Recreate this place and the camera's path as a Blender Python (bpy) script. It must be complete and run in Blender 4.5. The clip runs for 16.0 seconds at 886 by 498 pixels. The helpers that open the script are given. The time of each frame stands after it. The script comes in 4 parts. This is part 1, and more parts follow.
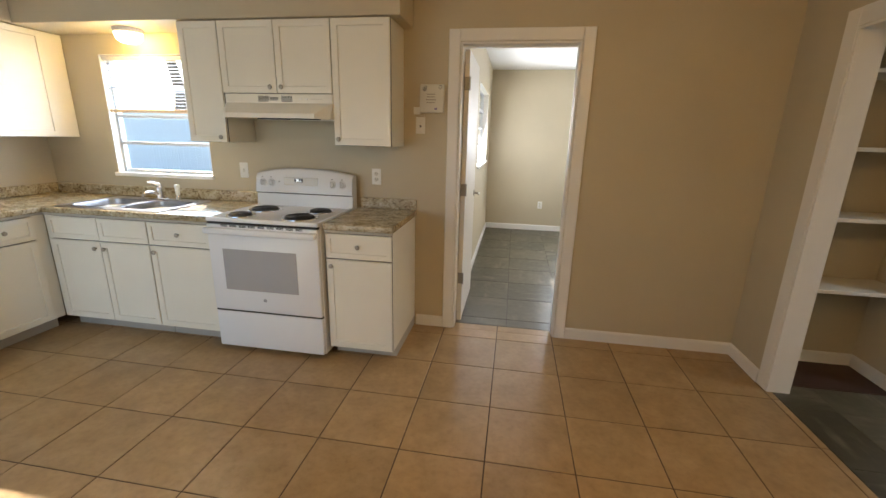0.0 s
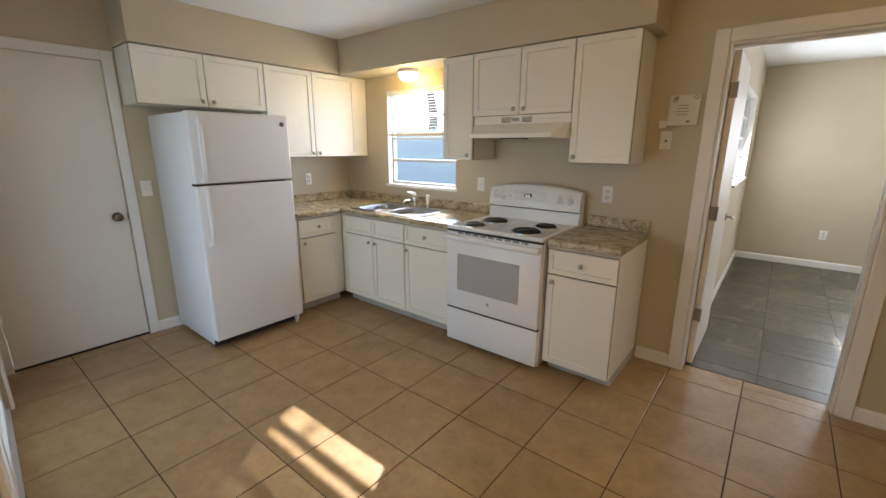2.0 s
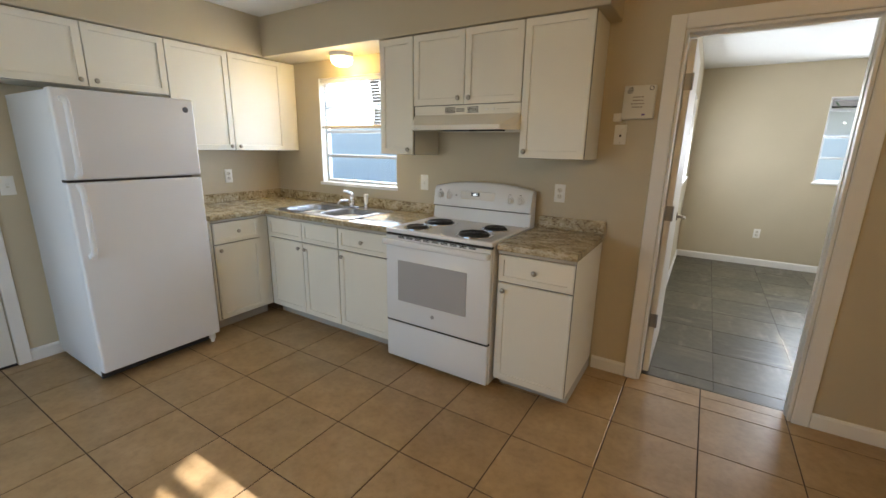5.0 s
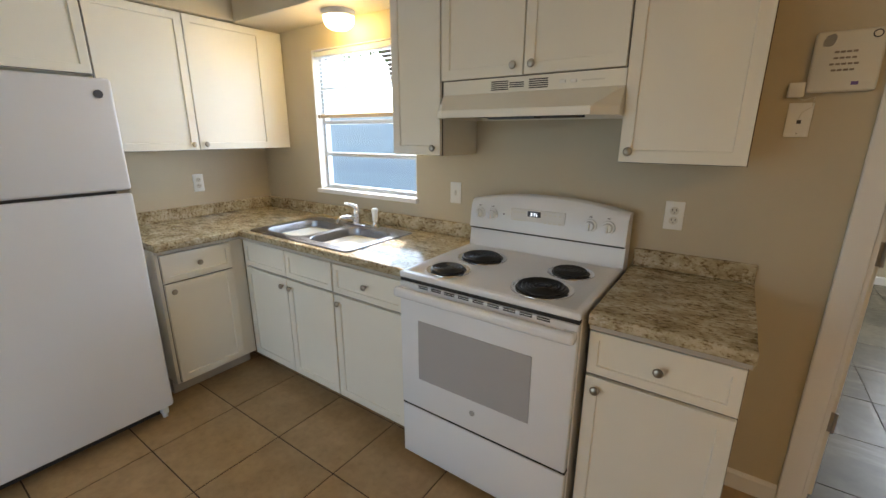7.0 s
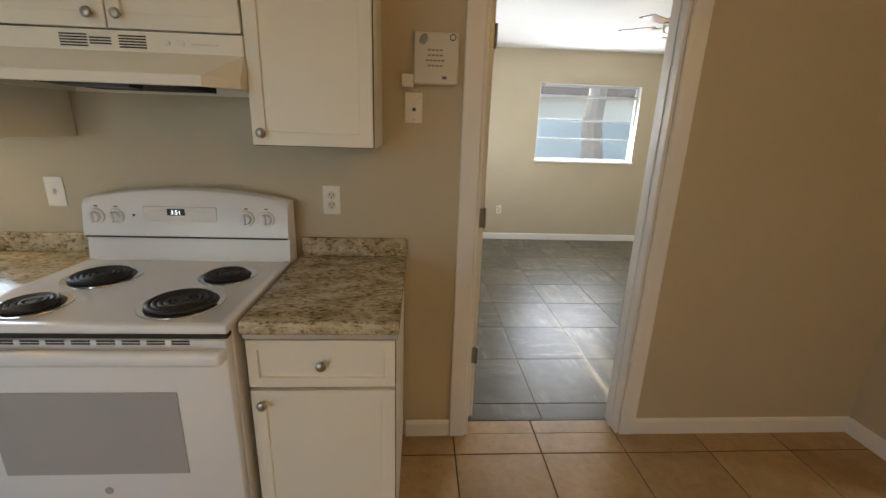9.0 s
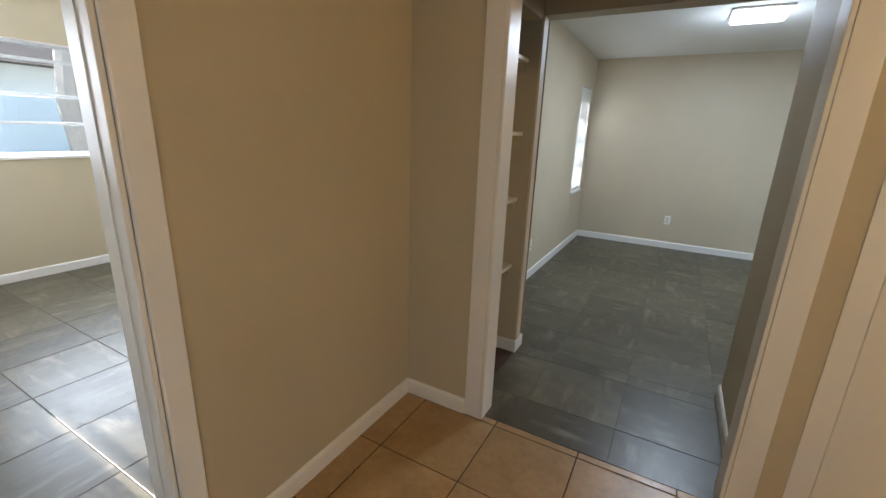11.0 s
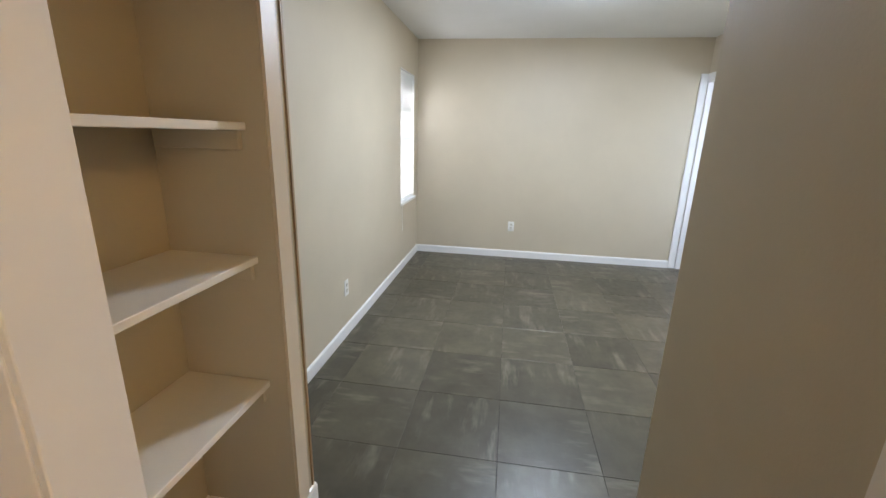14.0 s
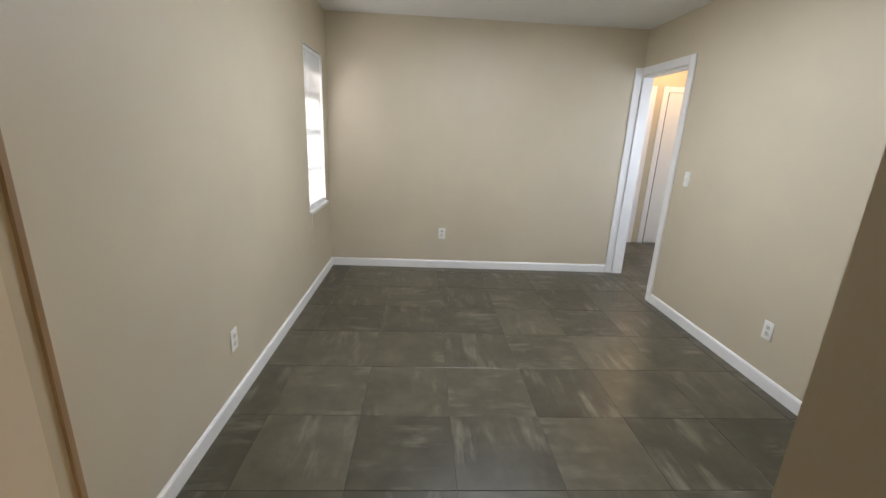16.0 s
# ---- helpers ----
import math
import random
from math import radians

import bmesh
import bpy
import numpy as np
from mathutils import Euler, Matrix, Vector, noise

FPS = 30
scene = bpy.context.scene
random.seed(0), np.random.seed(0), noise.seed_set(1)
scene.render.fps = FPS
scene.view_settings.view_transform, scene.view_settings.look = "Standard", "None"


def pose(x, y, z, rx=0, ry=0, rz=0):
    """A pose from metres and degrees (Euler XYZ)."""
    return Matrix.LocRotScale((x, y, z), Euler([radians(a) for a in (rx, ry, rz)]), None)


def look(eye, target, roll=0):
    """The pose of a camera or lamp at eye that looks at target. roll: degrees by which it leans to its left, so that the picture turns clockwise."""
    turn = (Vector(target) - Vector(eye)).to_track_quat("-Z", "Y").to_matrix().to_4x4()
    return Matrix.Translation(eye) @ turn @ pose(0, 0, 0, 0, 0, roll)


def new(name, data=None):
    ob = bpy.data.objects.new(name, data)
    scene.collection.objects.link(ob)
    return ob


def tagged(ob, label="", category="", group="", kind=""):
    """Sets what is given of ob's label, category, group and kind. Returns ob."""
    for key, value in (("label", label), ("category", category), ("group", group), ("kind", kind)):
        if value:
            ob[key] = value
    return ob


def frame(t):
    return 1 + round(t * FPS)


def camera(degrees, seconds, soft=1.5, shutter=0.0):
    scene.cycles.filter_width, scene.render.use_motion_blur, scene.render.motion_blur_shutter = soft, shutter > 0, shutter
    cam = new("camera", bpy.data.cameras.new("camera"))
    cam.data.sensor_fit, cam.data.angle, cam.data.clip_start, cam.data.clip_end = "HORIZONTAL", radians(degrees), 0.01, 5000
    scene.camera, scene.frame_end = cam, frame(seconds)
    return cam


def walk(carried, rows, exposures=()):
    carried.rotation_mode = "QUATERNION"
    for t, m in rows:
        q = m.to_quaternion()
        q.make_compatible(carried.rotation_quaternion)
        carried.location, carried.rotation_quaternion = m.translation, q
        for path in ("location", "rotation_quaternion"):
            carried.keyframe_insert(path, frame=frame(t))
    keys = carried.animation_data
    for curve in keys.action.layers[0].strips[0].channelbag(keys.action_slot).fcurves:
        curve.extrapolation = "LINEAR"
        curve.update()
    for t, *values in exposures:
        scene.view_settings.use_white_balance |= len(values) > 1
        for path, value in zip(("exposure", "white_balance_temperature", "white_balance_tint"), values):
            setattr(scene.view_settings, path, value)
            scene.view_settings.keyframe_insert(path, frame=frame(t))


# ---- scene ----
cam = camera(93.8, 16.0)

PATH = [
    (0, (3.816, -2.956, 1.438), (3.506, -1.05, 0.916), 1.4),
    (0.5, (3.757, -2.974, 1.489), (3.201, -1.131, 0.947), 1.6),
    (1, (3.767, -2.976, 1.474), (2.928, -1.237, 0.953), 1.1),
    (1.5, (3.773, -2.987, 1.47), (2.708, -1.37, 0.971), 0.5),
    (2, (3.762, -3.0, 1.474), (2.544, -1.489, 0.99), 0.2),
    (2.5, (3.752, -3.01, 1.472), (2.516, -1.51, 1.0), 0.4),
    (3, (3.774, -2.975, 1.478), (2.701, -1.357, 0.996), 1.0),
    (3.2, (3.78, -2.958, 1.469), (2.824, -1.269, 0.984), 1.5),
    (5.3, (3.561, -2.55, 1.427), (2.497, -0.925, 0.95), 0.7),
    (5.5, (3.52, -2.429, 1.442), (2.395, -0.849, 0.954), 0.3),
    (6, (3.383, -2.16, 1.453), (2.173, -0.646, 0.959), 0.1),
    (6.5, (3.19, -2.005, 1.451), (1.997, -0.481, 0.947), 0.2),
    (7, (3.012, -1.91, 1.464), (1.907, -0.331, 0.93), 0.1),
    (7.5, (2.995, -1.87, 1.451), (2.062, -0.186, 0.909), 0.1),
    (8, (3.029, -1.835, 1.45), (2.397, -0.019, 0.898), 0.4),
    (8.5, (3.097, -1.779, 1.444), (2.812, 0.121, 0.886), 1.0),
    (9, (3.183, -1.699, 1.434), (3.301, 0.22, 0.882), 1.9),
    (9.5, (3.326, -1.508, 1.428), (3.859, 0.344, 0.892), 2.4),
    (10, (3.44, -1.333, 1.421), (4.394, 0.339, 0.881), 2.9),
    (10.2, (3.474, -1.27, 1.42), (4.619, 0.278, 0.877), 2.8),
    (12.3, (4.301, -1.047, 1.433), (6.224, -0.893, 0.906), 1.1),
    (12.5, (4.402, -1.017, 1.439), (6.328, -0.899, 0.915), 1.1),
    (13, (4.632, -1.007, 1.422), (6.555, -0.848, 0.897), 1.1),
    (13.5, (4.872, -1.052, 1.432), (6.786, -0.795, 0.911), 1.2),
    (14, (5.048, -1.035, 1.418), (6.954, -0.749, 0.886), 1.6),
    (14.5, (5.229, -0.963, 1.424), (7.145, -0.734, 0.9), 1.8),
    (15, (5.384, -0.934, 1.425), (7.309, -0.807, 0.899), 1.8),
    (15.5, (5.58, -0.931, 1.436), (7.51, -0.922, 0.909), 1.9),
    (16, (5.72, -0.894, 1.421), (7.641, -1.001, 0.874), 2.6),
]
walk(cam, [(t, look(eye, target, roll)) for t, eye, target, roll in PATH],
     [(0, 1.80, 6850, 15), (1, 1.66, 6580, 13), (2.5, 1.56, 6700, 16), (3.2, 1.53, 6600, 12), (5.5, 1.52, 6650, 14), (6.5, 1.50, 6650, 15), (7.5, 1.36, 6500, 13), (8.5, 1.29, 6280, 13), (9.0, 1.46, 6950, 15), (9.5, 1.72, 7200, 15),
      (10.2, 1.8, 6700, 12), (12.3, 2.1, 6300, 17), (13.5, 2.46, 6350, 17), (14.5, 2.52, 6600, 20), (15.2, 2.40, 6800, 21), (16, 2.1, 7050, 20)])

# ---- light ----
world = bpy.data.worlds.new("world")
scene.world = world
world.use_nodes = True
wn = world.node_tree.nodes
sky = wn.new("ShaderNodeTexSky")
sky.sky_type = "NISHITA"
sky.sun_disc = False
sky.sun_elevation = radians(32.7)
sky.sun_rotation = radians(-28.6)
world.node_tree.links.new(sky.outputs[0], wn["Background"].inputs[0])
wn["Background"].inputs[1].default_value = 0.15

sun = new("sun", bpy.data.lights.new("sun", "SUN"))
sun.data.energy, sun.data.angle, sun.data.color = 5.0, radians(0.5), (1.0, 0.985, 0.965)
sun.matrix_world = look((0, 0, 0), (0.545, -1.0, -0.73))


def lamp_area(name, eye, target, sx, sy, watts, color):
    li = new(name, bpy.data.lights.new(name, "AREA"))
    li.data.shape, li.data.size, li.data.size_y, li.data.energy, li.data.color = "RECTANGLE", sx, sy, watts, color
    li.matrix_world = look(eye, target)
    return li


def lamp_point(name, eye, watts, color, radius=0.08):
    li = new(name, bpy.data.lights.new(name, "POINT"))
    li.data.energy, li.data.color, li.data.shadow_soft_size = watts, color, radius
    li.location = eye
    return li


DAY = (0.80, 0.90, 1.0)
COOL = (0.69, 0.85, 1.0)
BLUE = (0.62, 0.80, 1.0)
lamp_area("sky_kitchen_window", (1.07, 0.16, 1.5), (1.07, -1, 1.2), 0.8, 0.85, 7.4, BLUE)
lamp_area("sky_patio_door", (1.45, -3.13, 1.1), (1.6, 0, 0.9), 1.7, 1.9, 3.0, BLUE)
lamp_area("sky_bedroom_side_window", (3.33, 2.48, 1.56), (4.6, 2.4, 1.2), 1.35, 0.85, 13, DAY)
lamp_area("sky_bedroom_far_window", (5.36, 3.94, 1.56), (5.3, 2, 1.2), 1.25, 0.9, 20, DAY)
lamp_area("sky_living_window", (9.5, 0.14, 1.37), (9.5, -1, 1.0), 0.5, 1.2, 1.5, DAY)
# lamp in an unseen window, added to throw bluish light on the passage door
lamp_area("sky_unseen_passage_window", (8.72, -4.15, 1.45), (11, -4.15, 1.0), 0.9, 1.0, 7, BLUE)
lamp_point("sink_bulb", (1.05, -0.13, 2.035), 2.3, (1.0, 0.66, 0.13), 0.05)
# unseen lamp, added to give the kitchen its warm light
lamp_point("unseen_kitchen_bulb", (4.3, -2.7, 2.3), 6.6, (1.0, 0.615, 0.22), 0.14)
lamp_area("living_panel", (8.15, -1.5, 2.378), (8.15, -1.5, 0), 0.34, 0.34, 10, COOL)
lamp_point("living_bulb", (8.15, -1.5, 2.12), 2.8, COOL, 0.12)
lamp_point("passage_bulb", (10.95, -4.0, 2.29), 1.5, (1.0, 0.56, 0.24), 0.08)
lamp_point("fan_bulb", (5.02, 1.52, 2.02), 1.2, (1.0, 0.8, 0.55), 0.05)


# ---- materials ----
def principled(name, base, rough=0.5, metal=0.0):
    m = bpy.data.materials.new(name)
    m.use_nodes = True
    b = m.node_tree.nodes["Principled BSDF"]
    b.inputs["Base Color"].default_value = (*base, 1)
    b.inputs["Roughness"].default_value = rough
    b.inputs["Metallic"].default_value = metal
    return m, m.node_tree.nodes, m.node_tree.links, b


def coords(n, l, scale=(1, 1, 1)):
    tc = n.new("ShaderNodeTexCoord")
    mp = n.new("ShaderNodeMapping")
    mp.inputs["Scale"].default_value = scale
    l.new(tc.outputs["Object"], mp.inputs[0])
    return mp.outputs[0]


def noise_node(n, l, vec, scale, detail=4, rough=0.55):
    t = n.new("ShaderNodeTexNoise")
    t.inputs["Scale"].default_value, t.inputs["Detail"].default_value, t.inputs["Roughness"].default_value = scale, detail, rough
    l.new(vec, t.inputs["Vector"])
    return t.outputs["Fac"]


def ramp(n, l, fac, stops):
    r = n.new("ShaderNodeValToRGB")
    e = r.color_ramp.elements
    while len(e) < len(stops):
        e.new(0.5)
    for el, (p, c) in zip(e, stops):
        el.position, el.color = p, (*c, 1)
    l.new(fac, r.inputs[0])
    return r.outputs[0]


def bump(n, l, b, height, strength, distance=0.002):
    u = n.new("ShaderNodeBump")
    u.inputs["Strength"].default_value, u.inputs["Distance"].default_value = strength, distance
    l.new(height, u.inputs["Height"])
    l.new(u.outputs[0], b.inputs["Normal"])


def scaled(c, k):
    return tuple(min(1, x * k) for x in c)


def paint(name, base, rough=0.55, grain=180, relief=0.12, spread=0.05, distance=0.0015):
    m, n, l, b = principled(name, base, rough)
    v = coords(n, l)
    l.new(ramp(n, l, noise_node(n, l, v, 1.7, 5), [(0.3, scaled(base, 1 - spread)), (0.7, scaled(base, 1 + spread))]), b.inputs["Base Color"])
    bump(n, l, b, noise_node(n, l, v, grain, 3), relief, distance)
    return m


WALL = paint("wall_paint", (0.525, 0.458, 0.332), 0.5, 130, 0.25, 0.04)
# paler copy of WALL: the living room's cooler light put into the colour
LIVW = paint("wall_paint_cool_lit", (0.56, 0.485, 0.362), 0.5, 130, 0.25, 0.04)
CEIL = paint("ceiling_paint", (0.78, 0.78, 0.76), 0.8, 60, 0.6, 0.03, 0.004)
TRIM = paint("trim_paint", (0.80, 0.79, 0.77), 0.32, 40, 0.08, 0.04)
CAB = paint("cabinet_paint", (0.80, 0.77, 0.68), 0.36, 90, 0.06, 0.03)
APPL = paint("appliance_enamel", (0.80, 0.81, 0.83), 0.22, 300, 0.05, 0.02)
FRIDGE = paint("fridge_enamel", (0.78, 0.79, 0.82), 0.34, 420, 0.3, 0.02)
DOORP = paint("door_paint", (0.76, 0.74, 0.70), 0.42, 60, 0.08, 0.03)
OLDTRIM = paint("aged_cream_trim", (0.64, 0.55, 0.42), 0.4, 50, 0.15, 0.06)
SHELFP = paint("shelf_paint", (0.74, 0.70, 0.62), 0.4, 50, 0.15, 0.06)
PLASTIC = paint("white_plastic", (0.80, 0.79, 0.75), 0.35, 300, 0.03, 0.02)
IVORY = paint("aged_plastic", (0.66, 0.63, 0.55), 0.42, 300, 0.05, 0.04)
BLACK = paint("black_enamel", (0.012, 0.012, 0.013), 0.35, 200, 0.05, 0.1)
COIL = paint("burner_coil", (0.02, 0.019, 0.018), 0.5, 200, 0.2, 0.2)
# near-black that puts the shade of gaps and slots into colour; also hood filter
SHADEFILL = paint("dark_shade_fill", (0.03, 0.027, 0.025), 0.8, 60, 0.1, 0.2)
GREYGLASS = paint("oven_glass", (0.41, 0.405, 0.41), 0.2, 300, 0.0, 0.03)
TOE = paint("toe_kick", (0.47, 0.44, 0.39), 0.5, 60, 0.1, 0.08)
CHROME, _n, _l, _b = principled("chrome", (0.75, 0.75, 0.77), 0.12, 1.0)
NICKEL, _n, _l, _b = principled("brushed_nickel", (0.42, 0.385, 0.33), 0.3, 1.0)
HINGE, _n, _l, _b = principled("steel_hinge", (0.36, 0.35, 0.34), 0.4, 1.0)
BRONZE, _n, _l, _b = principled("dark_bronze", (0.16, 0.12, 0.085), 0.4, 1.0)
FOAM = paint("wood_rail", (0.72, 0.58, 0.42), 0.5, 30, 0.1, 0.1)
ALU = paint("window_frame_aluminium", (0.62, 0.65, 0.68), 0.4, 60, 0.05, 0.05)


def slat_plastic(name, through_light):
    m, n, l, b = principled(name, (0.82, 0.82, 0.80), 0.45)
    t, mix = n.new("ShaderNodeBsdfTranslucent"), n.new("ShaderNodeMixShader")
    t.inputs["Color"].default_value = (0.85, 0.86, 0.86, 1)
    mix.inputs[0].default_value = through_light
    l.new(b.outputs[0], mix.inputs[1])
    l.new(t.outputs[0], mix.inputs[2])
    l.new(mix.outputs[0], n["Material Output"].inputs[0])
    return m


SLATM = slat_plastic("blind_slat", 0.1)
SLATD = slat_plastic("thick_blind_slat", 0.17)


def steel():
    m, n, l, b = principled("sink_steel", (0.33, 0.33, 0.345), 0.28, 1.0)
    v = coords(n, l, (3, 160, 160))
    f = noise_node(n, l, v, 3, 3)
    l.new(ramp(n, l, f, [(0.3, (0.24, 0.24, 0.24)), (0.7, (0.36, 0.36, 0.36))]), b.inputs["Roughness"])
    bump(n, l, b, f, 0.06, 0.0005)
    return m


STEEL = steel()


def laminate():
    m, n, l, b = principled("granite_laminate", (0.4, 0.35, 0.28), 0.22)
    v = coords(n, l, (0.75, 1.25, 1.1))
    big = ramp(n, l, noise_node(n, l, v, 13, 5, 0.65), [(0.36, (0.29, 0.225, 0.125)), (0.5, (0.45, 0.38, 0.245)), (0.62, (0.57, 0.50, 0.36))])
    fine = noise_node(n, l, v, 62, 5, 0.68)
    dark = ramp(n, l, fine, [(0.36, (0.22, 0.16, 0.09)), (0.42, (0.56, 0.47, 0.34)), (0.50, (1, 1, 1))])
    lite = ramp(n, l, noise_node(n, l, v, 48, 5, 0.7), [(0.57, (0, 0, 0)), (0.66, (0.75, 0.75, 0.75))])
    mix = n.new("ShaderNodeMix")
    mix.data_type, mix.blend_type = "RGBA", "MULTIPLY"
    mix.inputs["Factor"].default_value = 0.9
    l.new(big, mix.inputs["A"])
    l.new(dark, mix.inputs["B"])
    mix2 = n.new("ShaderNodeMix")
    mix2.data_type = "RGBA"
    l.new(lite, mix2.inputs["Factor"])
    l.new(mix.outputs["Result"], mix2.inputs["A"])
    mix2.inputs["B"].default_value = (0.64, 0.585, 0.46, 1)
    l.new(mix2.outputs["Result"], b.inputs["Base Color"])
    bump(n, l, b, fine, 0.05, 0.0006)
    return m


LAMIN = laminate()


def random_mix(n, l, color, lo, hi):
    """Multiply a colour by a value that differs from piece to piece."""
    oi = n.new("ShaderNodeObjectInfo")
    mr = n.new("ShaderNodeMapRange")
    mr.inputs["To Min"].default_value, mr.inputs["To Max"].default_value = lo, hi
    l.new(oi.outputs["Random"], mr.inputs["Value"])
    mx = n.new("ShaderNodeVectorMath")
    mx.operation = "SCALE"
    l.new(color, mx.inputs[0])
    l.new(mr.outputs[0], mx.inputs["Scale"])
    return mx.outputs[0], oi.outputs["Random"]


def shifted(n, l, scale):
    """Coordinates of a piece, moved by its own random number."""
    oi = n.new("ShaderNodeObjectInfo")
    tc = n.new("ShaderNodeTexCoord")
    mu = n.new("ShaderNodeMath")
    mu.operation = "MULTIPLY"
    mu.inputs[1].default_value = 37.0
    l.new(oi.outputs["Random"], mu.inputs[0])
    ad = n.new("ShaderNodeVectorMath")
    ad.operation = "ADD"
    l.new(tc.outputs["Object"], ad.inputs[0])
    l.new(mu.outputs[0], ad.inputs[1])
    mp = n.new("ShaderNodeMapping")
    mp.inputs["Scale"].default_value = scale
    l.new(ad.outputs[0], mp.inputs[0])
    return mp.outputs[0]


def tan_tile():
    m, n, l, b = principled("tan_ceramic_tile", (0.45, 0.30, 0.18), 0.3)
    v = shifted(n, l, (1, 1, 1))
    soft = ramp(n, l, noise_node(n, l, v, 7, 6, 0.62), [(0.28, (0.325, 0.208, 0.094)), (0.5, (0.390, 0.256, 0.122)), (0.74, (0.455, 0.308, 0.158))])
    fleck = ramp(n, l, noise_node(n, l, v, 34, 5, 0.6), [(0.32, (0.84, 0.82, 0.80)), (0.55, (1, 1, 1))])
    mx = n.new("ShaderNodeMix")
    mx.data_type, mx.blend_type = "RGBA", "MULTIPLY"
    mx.inputs["Factor"].default_value = 0.8
    l.new(soft, mx.inputs["A"])
    l.new(fleck, mx.inputs["B"])
    c = mx.outputs["Result"]
    c, _ = random_mix(n, l, c, 0.93, 1.07)
    l.new(c, b.inputs["Base Color"])
    f = noise_node(n, l, v, 6, 2)
    l.new(ramp(n, l, f, [(0.3, (0.30, 0.30, 0.30)), (0.7, (0.40, 0.40, 0.40))]), b.inputs["Roughness"])
    bump(n, l, b, noise_node(n, l, v, 9, 1), 0.03, 0.001)
    return m


def grey_tile(name, scale):
    m, n, l, b = principled(name, (0.1, 0.1, 0.09), 0.35)
    cloud = noise_node(n, l, shifted(n, l, (1, 1, 1)), 5, 5, 0.6)
    c = ramp(n, l, cloud, [(0.3, (0.056, 0.049, 0.031)), (0.55, (0.082, 0.072, 0.047)), (0.75, (0.114, 0.099, 0.066))])
    c, _ = random_mix(n, l, c, 0.74, 1.26)
    brush = noise_node(n, l, shifted(n, l, scale), 1.6, 5, 0.6)
    streak = ramp(n, l, brush, [(0.50, (0, 0, 0)), (0.68, (0.85, 0.85, 0.85))])
    fade = ramp(n, l, noise_node(n, l, shifted(n, l, (1, 1, 1)), 3.4, 3), [(0.44, (0, 0, 0)), (0.62, (1, 1, 1))])
    mu = n.new("ShaderNodeMath")
    mu.operation = "MULTIPLY"
    l.new(streak, mu.inputs[0])
    l.new(fade, mu.inputs[1])
    mix = n.new("ShaderNodeMix")
    mix.data_type = "RGBA"
    l.new(mu.outputs[0], mix.inputs["Factor"])
    l.new(c, mix.inputs["A"])
    mix.inputs["B"].default_value = (0.205, 0.180, 0.138, 1)
    l.new(mix.outputs["Result"], b.inputs["Base Color"])
    f = noise_node(n, l, shifted(n, l, (1, 1, 1)), 24, 3)
    l.new(ramp(n, l, f, [(0.3, (0.31, 0.31, 0.31)), (0.7, (0.42, 0.42, 0.42))]), b.inputs["Roughness"])
    bump(n, l, b, noise_node(n, l, shifted(n, l, (1, 1, 1)), 7, 1), 0.03, 0.001)
    return m


TAN = tan_tile()
GREY_A = grey_tile("grey_tile_lengthwise", (1.6, 8.0, 1))
GREY_B = grey_tile("grey_tile_crosswise", (8.0, 1.6, 1))
GROUT_TAN = paint("brown_grout", (0.07, 0.042, 0.024), 0.9, 80, 0.4, 0.2)
GROUT_GREY = paint("dark_grout", (0.066, 0.058, 0.046), 0.9, 80, 0.4, 0.2)
REDFLOOR = paint("old_red_floor", (0.055, 0.024, 0.017), 0.5, 50, 0.2, 0.2)
BROWNSTRIP = paint("brown_strip", (0.33, 0.22, 0.12), 0.5, 40, 0.1, 0.15)
BLADE = paint("fan_blade_wood", (0.20, 0.11, 0.06), 0.4, 40, 0.1, 0.15)
GRASS = paint("dry_sandy_grass", (0.30, 0.28, 0.19), 0.9, 8, 0.6, 0.3)
FENCE = paint("pale_blue_fence", (0.72, 0.84, 0.96), 0.8, 20, 0.3, 0.15)
# much lighter copy of BARK, with the sun's glare put into it
SUNLITBARK = paint("sunlit_bark", (0.52, 0.47, 0.41), 0.9, 14, 0.7, 0.2)
BARK = paint("bark", (0.10, 0.08, 0.06), 0.9, 20, 0.8, 0.2)
LEAF = paint("foliage_green", (0.09, 0.14, 0.05), 0.6, 20, 0.2, 0.3)
SIDING = paint("pale_siding", (0.74, 0.71, 0.66), 0.6, 20, 0.1, 0.05)
INK = paint("dark_print", (0.06, 0.055, 0.06), 0.6, 60, 0.0, 0.1)
BADGE = paint("badge_print", (0.16, 0.10, 0.28), 0.5, 60, 0.0, 0.1)


def glowing(name, color, strength):
    m, n, l, b = principled(name, (0.9, 0.9, 0.88), 0.3)
    b.inputs["Emission Color"].default_value = (*color, 1)
    b.inputs["Emission Strength"].default_value = strength
    return m


GLOBE = glowing("lit_globe_glass", (1.0, 0.74, 0.38), 4.5)
PANEL = glowing("lit_diffuser", (0.93, 0.98, 1.0), 2.6)
DIGITS = glowing("lit_digits", (0.75, 0.9, 1.0), 0.8)


